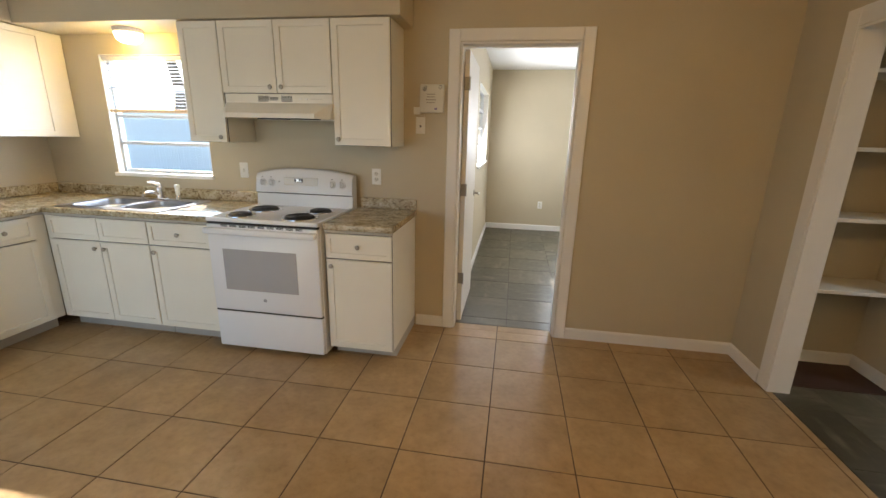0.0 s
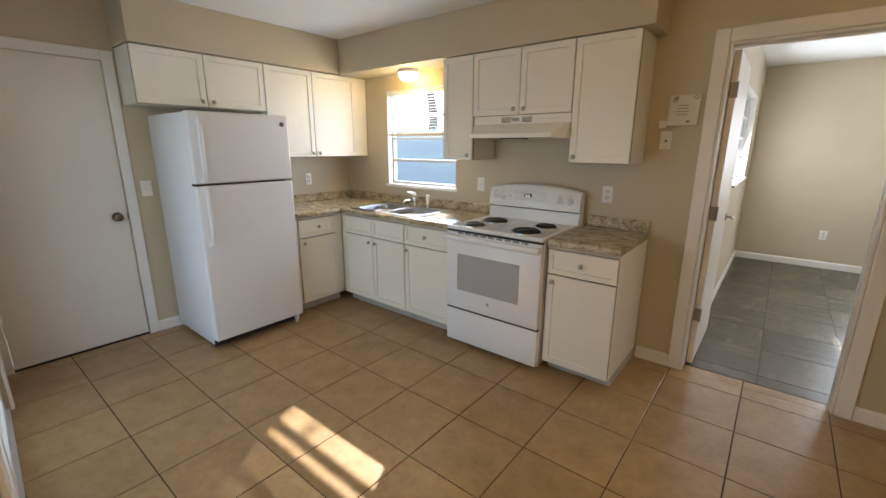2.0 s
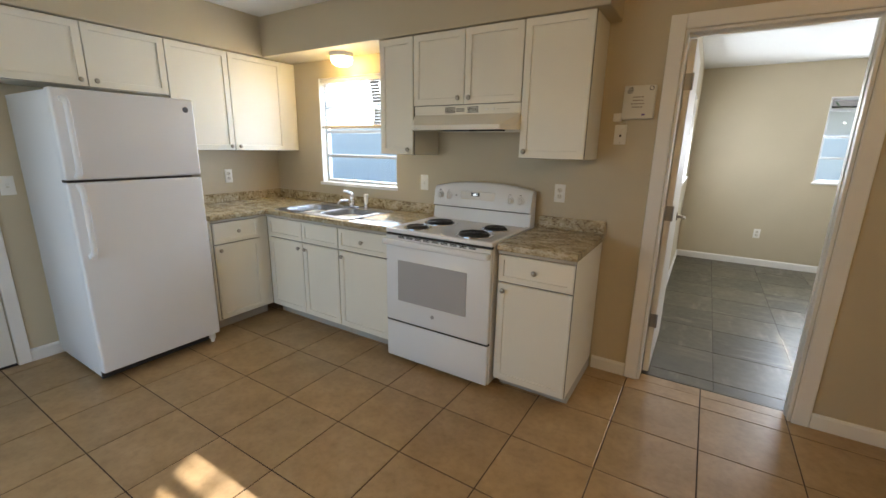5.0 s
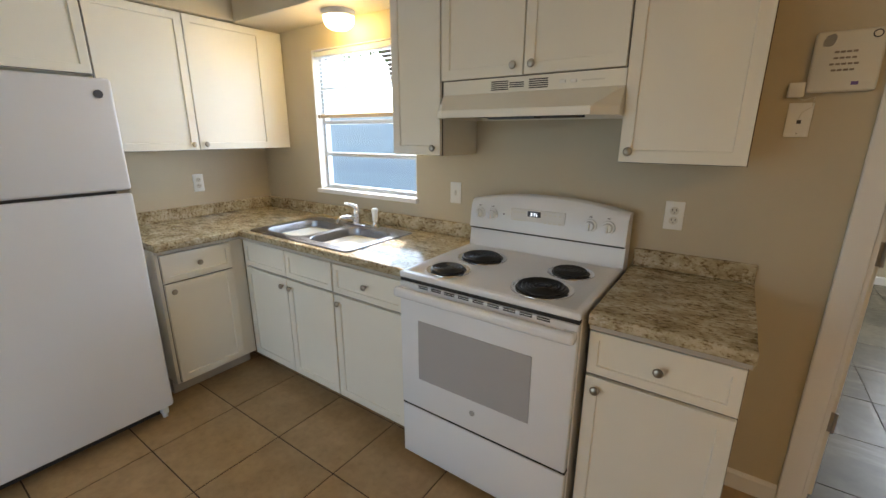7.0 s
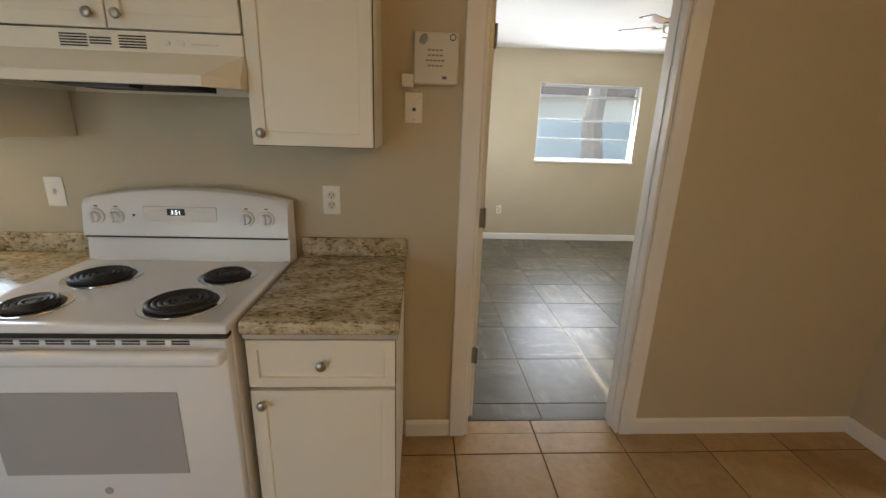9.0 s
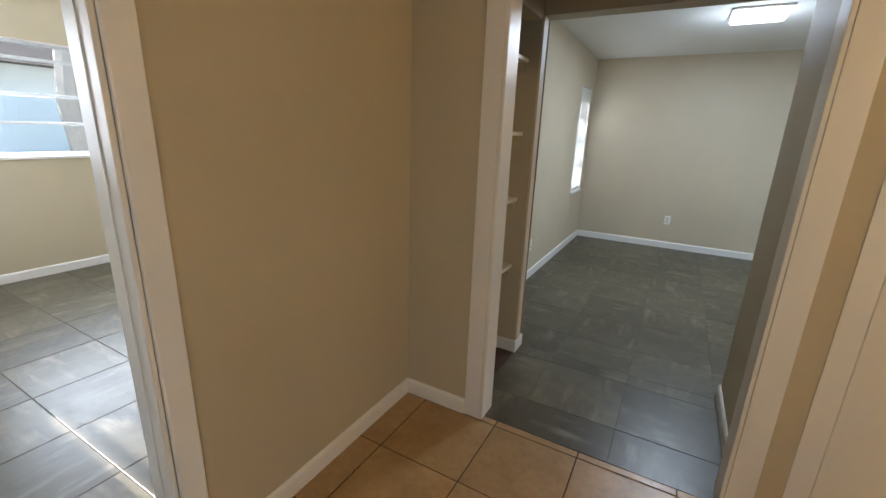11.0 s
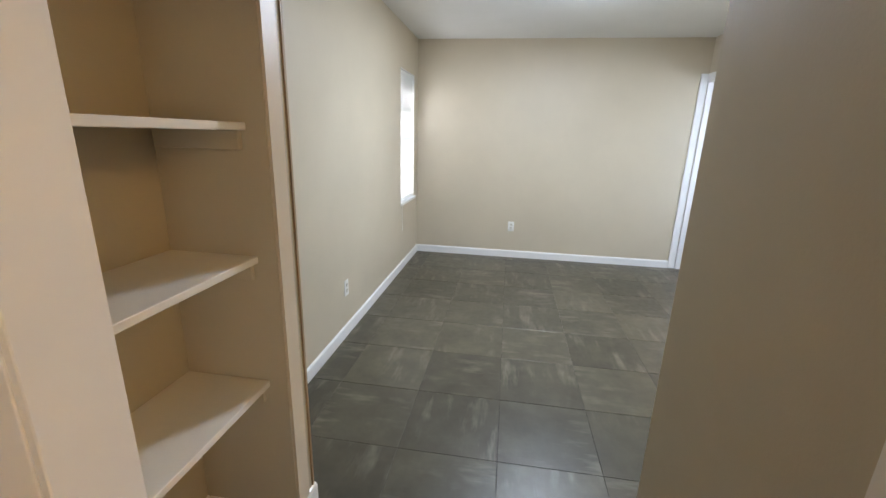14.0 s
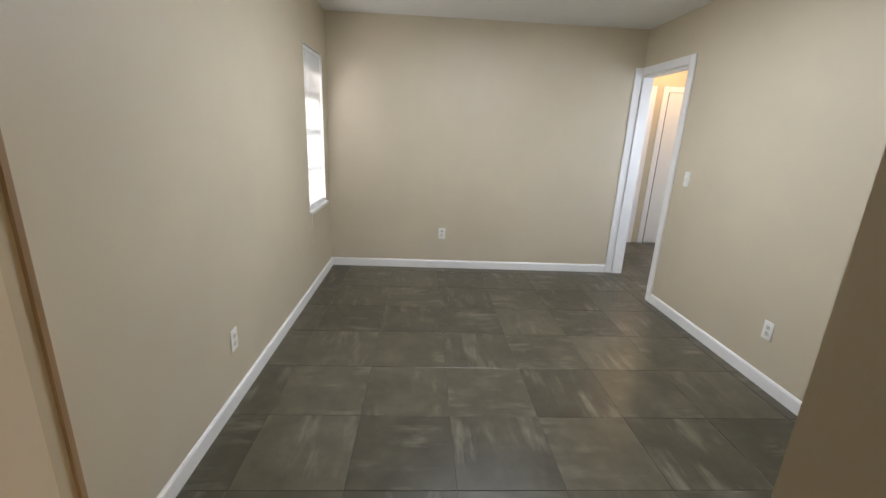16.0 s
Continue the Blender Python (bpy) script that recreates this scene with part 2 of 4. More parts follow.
def pane_glass():
    m = bpy.data.materials.new("window_glass")
    m.use_nodes = True
    n, l = m.node_tree.nodes, m.node_tree.links
    n.remove(n["Principled BSDF"])
    g, t, mix, lw, pw, sc = (n.new("ShaderNodeBsdfGlossy"), n.new("ShaderNodeBsdfTransparent"), n.new("ShaderNodeMixShader"),
                             n.new("ShaderNodeLayerWeight"), n.new("ShaderNodeMath"), n.new("ShaderNodeMath"))
    g.inputs["Roughness"].default_value = 0.02
    t.inputs["Color"].default_value = (0.95, 0.97, 0.98, 1)
    pw.operation, sc.operation = "POWER", "MULTIPLY_ADD"
    pw.inputs[1].default_value = 4.0
    sc.inputs[1].default_value, sc.inputs[2].default_value = 0.5, 0.02
    l.new(lw.outputs["Facing"], pw.inputs[0])
    l.new(pw.outputs[0], sc.inputs[0])
    l.new(sc.outputs[0], mix.inputs[0])
    l.new(t.outputs[0], mix.inputs[1])
    l.new(g.outputs[0], mix.inputs[2])
    l.new(mix.outputs[0], n["Material Output"].inputs[0])
    return m


GLASS = pane_glass()


# ---- mesh helpers ----
def box(bm, x0, x1, y0, y1, z0, z1, bevel=0.0, segs=1):
    r = bmesh.ops.create_cube(bm, size=1)
    vs = r["verts"]
    bmesh.ops.scale(bm, verts=vs, vec=(x1 - x0, y1 - y0, z1 - z0))
    bmesh.ops.translate(bm, verts=vs, vec=((x0 + x1) / 2, (y0 + y1) / 2, (z0 + z1) / 2))
    if bevel:
        es = list({e for v in vs for e in v.link_edges})
        bmesh.ops.bevel(bm, geom=es, offset=bevel, segments=segs, affect="EDGES", profile=0.5)
    return vs


def cyl(bm, c, r, h, axis="z", seg=24, r2=None, cap=True):
    """Cylinder or cone with its base at c, running along +axis (or -axis when h is negative)."""
    res = bmesh.ops.create_cone(bm, cap_ends=cap, segments=seg, radius1=r, radius2=r if r2 is None else r2, depth=abs(h))
    vs = res["verts"]
    bmesh.ops.translate(bm, verts=vs, vec=(0, 0, abs(h) / 2))
    m = {"z": Matrix(), "x": Matrix.Rotation(radians(90), 4, "Y"), "y": Matrix.Rotation(radians(-90), 4, "X")}[axis]
    if h < 0:
        m = m @ Matrix.Rotation(radians(180), 4, "X")
    bmesh.ops.transform(bm, matrix=Matrix.Translation(c) @ m, verts=vs)
    return vs


def tube(bm, pts, r, seg=12):
    """A round bar through the points."""
    rings = []
    pts = [Vector(p) for p in pts]
    for i, p in enumerate(pts):
        d = (pts[min(i + 1, len(pts) - 1)] - pts[max(i - 1, 0)]).normalized()
        a = d.orthogonal().normalized() if i == 0 else (rings[-1][1] - d * rings[-1][1].dot(d)).normalized()
        c = d.cross(a)
        rr = r[i] if isinstance(r, (list, tuple)) else r
        rings.append(([bm.verts.new(p + rr * (math.cos(k * math.tau / seg) * a + math.sin(k * math.tau / seg) * c)) for k in range(seg)], a))
    for (q0, _), (q1, _) in zip(rings, rings[1:]):
        for k in range(seg):
            bm.faces.new((q0[k], q0[(k + 1) % seg], q1[(k + 1) % seg], q1[k]))
    bm.faces.new(rings[0][0][::-1])
    bm.faces.new(rings[-1][0])


def lathe(bm, c, profile, seg=28):
    """A turned shape about a vertical axis at c; profile of (radius, height)."""
    rings = [[bm.verts.new((c[0] + r * math.cos(k * math.tau / seg), c[1] + r * math.sin(k * math.tau / seg), c[2] + h)) for k in range(seg)] for r, h in profile]
    for q0, q1 in zip(rings, rings[1:]):
        for k in range(seg):
            bm.faces.new((q0[k], q0[(k + 1) % seg], q1[(k + 1) % seg], q1[k]))
    bm.faces.new(rings[0][::-1])
    bm.faces.new(rings[-1])


def mesh_of(name, bm, mat, smooth=False):
    bmesh.ops.recalc_face_normals(bm, faces=bm.faces)
    me = bpy.data.meshes.new(name)
    bm.to_mesh(me)
    bm.free()
    me.materials.append(mat)
    if smooth:
        me.polygons.foreach_set("use_smooth", [True] * len(me.polygons))
        me.set_sharp_from_angle(angle=radians(35))
    return me


def part(name, bm, mat, parent=None, label="", smooth=False):
    ob = new(name, mesh_of(name, bm, mat, smooth))
    if parent:
        ob.parent = parent
    if label:
        ob["label"] = label
    return ob


def boxpart(name, dims, mat, parent=None, bevel=0.0, label="", segs=1):
    bm = bmesh.new()
    box(bm, *dims, bevel=bevel, segs=segs)
    return part(name, bm, mat, parent, label)


def thing(name, m, label, category, group=""):
    ob = new(name)
    ob.empty_display_size = 0.1
    ob.matrix_world = m
    return tagged(ob, label, category, group)


def structure(name, bm, mat, label="", category=""):
    return tagged(part(name, bm, mat), label, category, kind="structure")


# ---- structure ----
CH, CL, CB = 2.43, 2.43, 2.44


def wall(name, axis, at0, at1, a0, a1, z0, z1, holes, label, mat=None):
    """A wall along x or y with rectangular holes (a0, a1, z0, z1) that go through it."""
    bm = bmesh.new()

    def seg(p, q, u, v):
        if q - p > 1e-4 and v - u > 1e-4:
            if axis == "x":
                box(bm, p, q, at0, at1, u, v)
            else:
                box(bm, at0, at1, p, q, u, v)
    cur = a0
    for h0, h1, k0, k1 in sorted(holes):
        seg(cur, h0, z0, z1)
        seg(h0, h1, z0, k0)
        seg(h0, h1, k1, z1)
        cur = h1
    seg(cur, a1, z0, z1)
    return structure(name, bm, mat or WALL, label, "wall")


LW = "beige painted plaster wall with fine texture"
KW = (0.625, 1.49, 1.092, 1.985)
D1 = (3.42, 4.195, 0, 2.045)
wall_n = wall("wall_north", "x", 0, 0.11, -0.12, 6.16, 0, 2.5, [KW, D1], LW)
wall("wall_west", "y", -0.12, 0, -3.3, 0, 0, 2.5, [(-2.86, -2.083, 0, 2.035)], LW)
wall("wall_east", "y", 5.41, 5.53, -3.3, 0, 0, 2.5, [(-1.507, -0.45, 0, 2.0), (-2.645, -1.74, 0, 2.03)], LW)
ws = wall("wall_south", "x", -0.12, 0, -0.2, 5.6, 0, 2.5, [(0.55, 2.40, 0, 2.03)], LW)
SOUTH = pose(0, -2.905, 0, 0, 0, -2.8)
ws.matrix_world = SOUTH
bm = bmesh.new()
box(bm, -0.12, 5.53, -3.4, 0.05, CH, CH + 0.08)
structure("ceiling_kitchen", bm, CEIL, "white textured plaster ceiling of the kitchen", "ceiling")
# niche, hall end and living room
wall("wall_partition", "y", 6.16, 6.28, -0.36, 0.2, 0, 2.5, [], LW)
wall("wall_header", "y", 6.16, 6.28, -1.55, -0.362, 2.05, 2.5, [], "beige painted header over the passage")
wall("wall_niche_header", "x", -0.36, -0.26, 5.53, 6.158, 2.03, 2.5, [], "beige painted header over the shelf niche")
wall("wall_hall", "x", -1.67, -1.55, 5.53, 6.30, 0, 2.5, [], LW)
wall("wall_living_west", "y", 6.182, 6.30, -3.0, -1.671, 0, 2.5, [], LW)
LWIN = (9.20, 9.80, 0.715, 2.03)
wall("wall_living_north", "x", 0.045, 0.155, 6.28, 10.1, 0, 2.5, [LWIN], LW, LIVW)
wall("wall_living_east", "y", 9.98, 10.1, -3.0, 0.045, 0, 2.5, [], LW, LIVW)
wall("wall_living_south", "x", -3.10, -3.0, 6.18, 11.6, 0, 2.5, [(9.21, 9.962, 0, 2.02)], LW, LIVW)
bm = bmesh.new()
box(bm, 5.53, 10.1, -3.10, 0.155, CL, CL + 0.08)
structure("ceiling_living", bm, CEIL, "white textured plaster ceiling of the living room", "ceiling")
# passage beyond the living room
# hole for the added window, out of view
PWIN = (-4.65, -3.65, 0.9, 2.0)
wall("wall_passage_west", "y", 8.7, 8.8, -5.0, -3.10, 0, 2.5, [PWIN], LW)
wall("wall_passage_south", "x", -5.0, -4.9, 8.7, 11.6, 0, 2.5, [], LW)
wall("wall_passage_east", "y", 11.37, 11.47, -4.9, -3.10, 0, 2.5, [(-3.83, -3.16, 0, 2.03)], LW)
bm = bmesh.new()
box(bm, 8.7, 11.6, -5.0, -3.10, CL, CL + 0.08)
structure("ceiling_passage", bm, CEIL, "white ceiling of the passage", "ceiling")
# bedroom behind the kitchen
BWL = (1.75, 3.20, 1.12, 2.02)
BWF = (4.70, 6.03, 1.085, 2.05)
wall("wall_bedroom_west", "y", 3.29, 3.41, 0.11, 3.98, 0, 2.5, [BWL], LW)
wall("wall_bedroom_north", "x", 3.86, 3.98, 3.41, 6.92, 0, 2.5, [BWF], LW)
wall("wall_bedroom_east", "y", 6.8, 6.92, 0.155, 3.86, 0, 2.5, [], LW)
bm = bmesh.new()
box(bm, 3.29, 6.92, 0.112, 3.98, CB, CB + 0.08)
structure("ceiling_bedroom", bm, CEIL, "white ceiling of the bedroom", "ceiling")
# soffit over the wall cabinets
bm = bmesh.new()
box(bm, 0, 3.10, -0.335, 0, 2.125, CH, 0.004)
structure("soffit_back", bm, WALL, "beige painted soffit over the cabinets", "soffit")
bm = bmesh.new()
box(bm, 0, 0.345, -2.015, -0.337, 2.125, CH, 0.004)
structure("soffit_side", bm, WALL, "beige painted soffit over the refrigerator", "soffit")


def baseboard(x0, y0, x1, y1, side, h=0.085, t=0.013, z=0.0):
    """A baseboard along a wall line, standing out to side (+1 left of the run, -1 right)."""
    a, b = Vector((x0, y0, 0)), Vector((x1, y1, 0))
    d = (b - a).normalized()
    o = Vector((-d.y, d.x, 0)) * side
    bm = bmesh.new()
    prof = [(0, 0), (t, 0), (t, h - 0.014), (t * 0.55, h - 0.003), (0, h)]
    ends = [[bm.verts.new(p + o * u + Vector((0, 0, w + z))) for u, w in prof] for p in (a, b)]
    for k in range(5):
        bm.faces.new((ends[0][k], ends[0][(k + 1) % 5], ends[1][(k + 1) % 5], ends[1][k]))
    bm.faces.new(ends[0])
    bm.faces.new(ends[1][::-1])
    return structure("baseboard", bm, TRIM, "white painted wooden baseboard", "baseboard")


for run in ((3.135, 0, 3.343, 0, -1), (4.272, 0, 5.41, 0, -1), (5.41, -0.013, 5.41, -0.3635, -1), (0, -2.017, 0, -1.2, -1),
            (5.53, 0, 6.16, 0, -1), (6.16, -0.013, 6.16, -0.36, -1), (6.147, -0.36, 6.293, -0.36, -1), (6.28, -0.36, 6.28, 0.045, -1),
            (6.293, 0.045, 9.98, 0.045, -1), (9.98, 0.032, 9.98, -2.922, -1), (6.313, -3.0, 9.14, -3.0, 1), (6.30, -1.55, 6.30, -3.0, 1),
            (5.54, -1.55, 6.313, -1.55, 1), (3.41, 0.95, 3.41, 3.86, -1), (3.423, 3.86, 6.8, 3.86, -1), (6.8, 3.847, 6.8, 0.12, -1),
            (5.41, -1.595, 5.41, -1.669, -1)):
    baseboard(*run)


def casing(name, m, w, h, wide, label, sides=(1, 1), proud=0.018):
    """Door or opening trim in the plane of the wall: local x along the wall, -y out of it."""
    ob = tagged(new(name), label, "door casing", kind="structure")
    ob.matrix_world = m
    for k, s in zip((0, 1), sides):
        if s:
            x = -wide if k == 0 else w
            bm = bmesh.new()
            box(bm, x, x + wide, -proud, -0.0005, 0, h + wide - 0.001, min(0.005, proud * 0.3), 2)
            part("side_trim", bm, TRIM, ob)
    bm = bmesh.new()
    box(bm, 0.001, w - 0.001, 0.0005 - proud, -0.0005, h, h + wide, min(0.005, proud * 0.3), 2)
    part("head_trim", bm, TRIM, ob)
    return ob


def jamb(name, m, w, h, depth, label):
    """Lining of an opening: local x along the wall, y through it."""
    ob = tagged(new(name), label, "door jamb", kind="structure")
    ob.matrix_world = m
    for x in (0.001, w - 0.016):
        boxpart("side_lining", (x, x + 0.015, -0.004, depth + 0.004, 0, h - 0.001), TRIM, ob, 0.002)
    boxpart("head_lining", (0.0165, w - 0.0165, -0.004, depth + 0.004, h - 0.016, h - 0.001), TRIM, ob, 0.002)
    return ob


WT = "white painted wooden trim"
casing("trim_bedroom_door", pose(3.42, 0, 0), 0.775, 2.045, 0.075, WT + " round the bedroom doorway")
jb = jamb("trim_bedroom_jamb", pose(3.42, 0, 0), 0.775, 2.045, 0.11, WT + " lining the bedroom doorway")
boxpart("stop", (0.755, 0.7585, 0.045, 0.075, 0, 2.028), TRIM, jb)
boxpart("stop", (0.02, 0.755, 0.045, 0.075, 2.016, 2.028), TRIM, jb)
casing("trim_side_door", pose(0, -2.86, 0, 0, 0, 90), 0.777, 2.035, 0.065, WT + " round the closed side door")
casing("trim_opening", pose(5.41, -0.45, 0, 0, 0, -90), 1.057, 2.0, 0.086, WT + " round the passage opening", proud=0.006)
jamb("trim_opening_jamb", pose(5.41, -0.45, 0, 0, 0, -90), 1.057, 2.0, 0.12, WT + " lining the passage opening")
casing("trim_closet", pose(5.41, -1.74, 0, 0, 0, -90), 0.905, 2.03, 0.070, WT + " round the closet doors", proud=0.004)
casing("trim_passage", pose(9.962, -3.0, 0, 0, 0, 180), 0.752, 2.02, 0.07, WT + " round the doorway to the passage", (0, 1))
jamb("trim_passage_jamb", pose(9.21, -3.10, 0), 0.752, 2.02, 0.10, WT + " lining the doorway to the passage")
bm = bmesh.new()
box(bm, 9.963, 9.9785, -2.998, -2.922, 0, 2.09, 0.004)
structure("trim", bm, TRIM, WT + " beside the doorway to the passage", "trim")
# corner trim at the end of the partition
tagged(boxpart("trim_partition", (6.163, 6.235, -0.370, -0.3605, 0.087, 2.048), OLDTRIM), "worn cream painted end trim of the partition", "trim", kind="structure")
# thin brown strip along the partition corner
tagged(boxpart("trim_corner_strip", (6.272, 6.282, -0.366, -0.3565, 0.087, 2.048), BROWNSTRIP), "narrow brown strip along the corner of the partition", "trim", kind="structure")


# ---- cabinets ----
def shaker(bm, x0, x1, z0, z1, y=0.0, t=0.019, stile=0.055, wide=0.0):
    """A shaker front: a board with a recessed middle panel, its face towards -y."""
    box(bm, x0, x1, y - t, y, z0, z1, 0.0015)
    bm.normal_update()
    fs = [f for f in {f for v in bm.verts if v.is_valid for f in v.link_faces} if f.normal.y < -0.99 and f.calc_area() > 0.4 * (x1 - x0) * (z1 - z0)]
    bmesh.ops.inset_region(bm, faces=fs, thickness=stile, depth=0)
    if wide:
        edge = max(v.co.x for f in fs for v in f.verts)
        for v in {v for f in fs for v in f.verts if v.co.x > edge - 1e-4}:
            v.co.x -= wide
    bmesh.ops.inset_region(bm, faces=fs, thickness=0.003, depth=-0.008)


def knob(parent, x, z, y=-0.019):
    bm = bmesh.new()
    cyl(bm, (x, y + 0.001, z), 0.006, -0.014, "y", 12)
    cyl(bm, (x, y - 0.012, z), 0.011, -0.006, "y", 20, 0.0155)
    cyl(bm, (x, y - 0.018, z), 0.0155, -0.006, "y", 20, 0.0125)
    cyl(bm, (x, y - 0.024, z), 0.0125, -0.003, "y", 20, 0.006)
    part("knob", bm, NICKEL, parent, "round brushed nickel knob", True)


def cabinet(name, m, w, d, z0, z1, doors, drawers, label, toe=0.0):
    """doors and drawers: (x0, x1, z0, z1, knob x or None, knob z). Front face frame at y = 0, back at y = d."""
    ob = thing(name, m, label, "cabinet", "kitchen cabinets")
    bm = bmesh.new()
    box(bm, 0.001, w - 0.001, 0, d, z0 + toe, z1, 0.0012)
    part("body", bm, CAB, ob)
    if toe:
        boxpart("toe_kick", (0.004, w - 0.004, 0.083, d, z0, z0 + toe - 0.001), TOE, ob, 0, "scuffed grey toe board")
    for kind, rows in (("door", doors), ("drawer_front", drawers)):
        for x0, x1, a, b, kx, kz, *wide in rows:
            bm = bmesh.new()
            shaker(bm, x0, x1, a, b, -0.002, 0.019, 0.055 if kind == "door" else 0.04, *wide)
            f = part(kind, bm, CAB, ob)
            # dark strip that paints the shade in the gaps round each front
            boxpart("gap_shade_strip", (x0 - 0.0025, x1 + 0.0025, -0.0016, 0.0006, a - 0.0025, b + 0.0025), SHADEFILL, f, 0, "dark strip painted as the shade round the front")
            if kx is not None:
                knob(f, kx, kz, -0.021)
    return ob


BZ, DZ0, DZ1, RZ0, RZ1 = 0.872, 0.105, 0.685, 0.697, 0.849
WC = "white painted shaker"
cabinet("base_cabinet", pose(0.607, -0.605, 0), 0.828, 0.595, 0, BZ, [(0.040, 0.440, DZ0, DZ1, 0.407, 0.64), (0.446, 0.824, DZ0, DZ1, 0.479, 0.64)],
        [(0.040, 0.440, RZ0, RZ1, None, 0), (0.446, 0.824, RZ0, RZ1, None, 0)], WC + " sink base cabinet with two doors", 0.095)
cabinet("base_cabinet", pose(1.437, -0.605, 0), 0.488, 0.595, 0, BZ, [(0.005, 0.465, DZ0, DZ1, 0.04, 0.645)], [(0.005, 0.465, RZ0, RZ1, 0.235, 0.775)],
        WC + " base cabinet with drawer beside the stove", 0.095)
cabinet("base_cabinet", pose(2.696, -0.605, 0), 0.428, 0.595, 0, BZ, [(0.004, 0.424, DZ0 - 0.02, DZ1, 0.04, 0.645)], [(0.004, 0.424, RZ0, RZ1, 0.215, 0.775)],
        WC + " base cabinet with drawer under a short counter", 0.075)
cabinet("base_cabinet", pose(0.605, -1.085, 0, 0, 0, 90), 0.478, 0.595, 0, BZ, [(0.02, 0.392, DZ0, DZ1, 0.055, 0.645)], [(0.02, 0.392, RZ0, RZ1, 0.206, 0.775)],
        WC + " base cabinet with drawer beside the refrigerator", 0.095)
UZ0, UZ1 = 1.367, 2.121
cabinet("wall_cabinet", pose(1.602, -0.305, 0), 0.286, 0.303, UZ0, UZ1, [(0.003, 0.283, UZ0 + 0.003, UZ1 - 0.004, 0.249, UZ0 + 0.035)], [], "narrow " + WC + " wall cabinet beside the window")
cabinet("wall_cabinet", pose(1.889, -0.305, 0), 0.766, 0.303, 1.682, UZ1, [(0.003, 0.386, 1.686, UZ1 - 0.004, 0.35, 1.722), (0.391, 0.763, 1.686, UZ1 - 0.004, 0.427, 1.722)], [],
        WC + " wall cabinet with two doors over the range hood")
cabinet("wall_cabinet", pose(2.656, -0.305, 0), 0.380, 0.303, UZ0, UZ1, [(0.003, 0.377, UZ0 + 0.003, UZ1 - 0.004, 0.035, UZ0 + 0.04)], [], "tall " + WC + " wall cabinet beside the hood")
cabinet("wall_cabinet", pose(0.305, -2.005, 0, 0, 0, 90), 0.912, 0.303, 1.745, UZ1, [(0.003, 0.448, 1.749, UZ1 - 0.004, 0.412, 1.785), (0.454, 0.909, 1.749, UZ1 - 0.004, 0.492, 1.785)], [],
        WC + " wall cabinet with two doors over the refrigerator")
cabinet("wall_cabinet", pose(0.305, -1.091, 0, 0, 0, 90), 1.088, 0.303, UZ0, UZ1, [(0.003, 0.451, UZ0 + 0.003, UZ1 - 0.004, 0.417, UZ0 + 0.035), (0.457, 1.085, UZ0 + 0.003, UZ1 - 0.004, 0.491, UZ0 + 0.035, 0.14)], [],
        WC + " corner wall cabinet with two doors")


def fill_slab(name, outer, holes, z0, z1, mat, label, front):
    """A flat slab with holes; front: a test for the edges that are rounded."""
    bm = bmesh.new()
    edges = []
    for loop in [outer] + holes:
        vs = [bm.verts.new((x, y, z1)) for x, y in loop]
        edges += [bm.edges.new((vs[i], vs[(i + 1) % len(vs)])) for i in range(len(vs))]
    bmesh.ops.triangle_fill(bm, edges=edges, use_beauty=True, use_dissolve=True)
    r = bmesh.ops.extrude_face_region(bm, geom=list(bm.faces))
    low = [v for v in r["geom"] if isinstance(v, bmesh.types.BMVert)]
    bmesh.ops.translate(bm, verts=low, vec=(0, 0, z0 - z1))
    es = [e for e in bm.edges if all(front(v.co) for v in e.verts) and abs(e.verts[0].co.z - e.verts[1].co.z) < 1e-5]
    bmesh.ops.bevel(bm, geom=es, offset=0.009, segments=3, affect="EDGES", profile=0.5)
    return tagged(part(name, bm, mat, smooth=True), label, "countertop")


CZ = 0.913
OUT = [(0.003, -0.003), (0.003, -1.087), (0.645, -1.087), (0.645, -0.645), (1.927, -0.645), (1.927, -0.003)]
HOLE = [(0.73, -0.58), (1.51, -0.58), (1.51, -0.125), (0.73, -0.125)]
ct = fill_slab("countertop", OUT, [HOLE], 0.874, CZ, LAMIN, "brown granite-look laminate countertop with sink cut-out",
               lambda c: abs(c.x - 0.645) < 1e-3 and c.y < -0.6 or abs(c.y + 0.645) < 1e-3 and c.x > 0.6)
boxpart("backsplash", (0.024, 1.927, -0.021, -0.003, CZ + 0.0005, CZ + 0.078), LAMIN, ct, 0.004)
boxpart("backsplash", (0.003, 0.021, -1.087, -0.003, CZ + 0.0005, CZ + 0.078), LAMIN, ct, 0.004)
ct2 = fill_slab("countertop", [(2.695, -0.003), (2.696, -0.645), (3.132, -0.645), (3.132, -0.003)], [], 0.874, CZ, LAMIN,
                "short brown granite-look laminate countertop beside the stove", lambda c: abs(c.y + 0.645) < 1e-3)
boxpart("backsplash", (2.698, 3.132, -0.021, -0.003, CZ + 0.0005, CZ + 0.078), LAMIN, ct2, 0.004)


for nm, owner, d in (("edge_strip", ct, (0.61, 1.924, -0.634, -0.607, 0.857, 0.8735)), ("edge_strip", ct, (0.607, 0.634, -1.084, -0.636, 0.857, 0.8735)), ("edge_strip", ct2, (2.698, 3.128, -0.634, -0.607, 0.857, 0.8735))):
    boxpart(nm, d, TOE, owner, 0.0015, "pale grey strip under the counter edge")


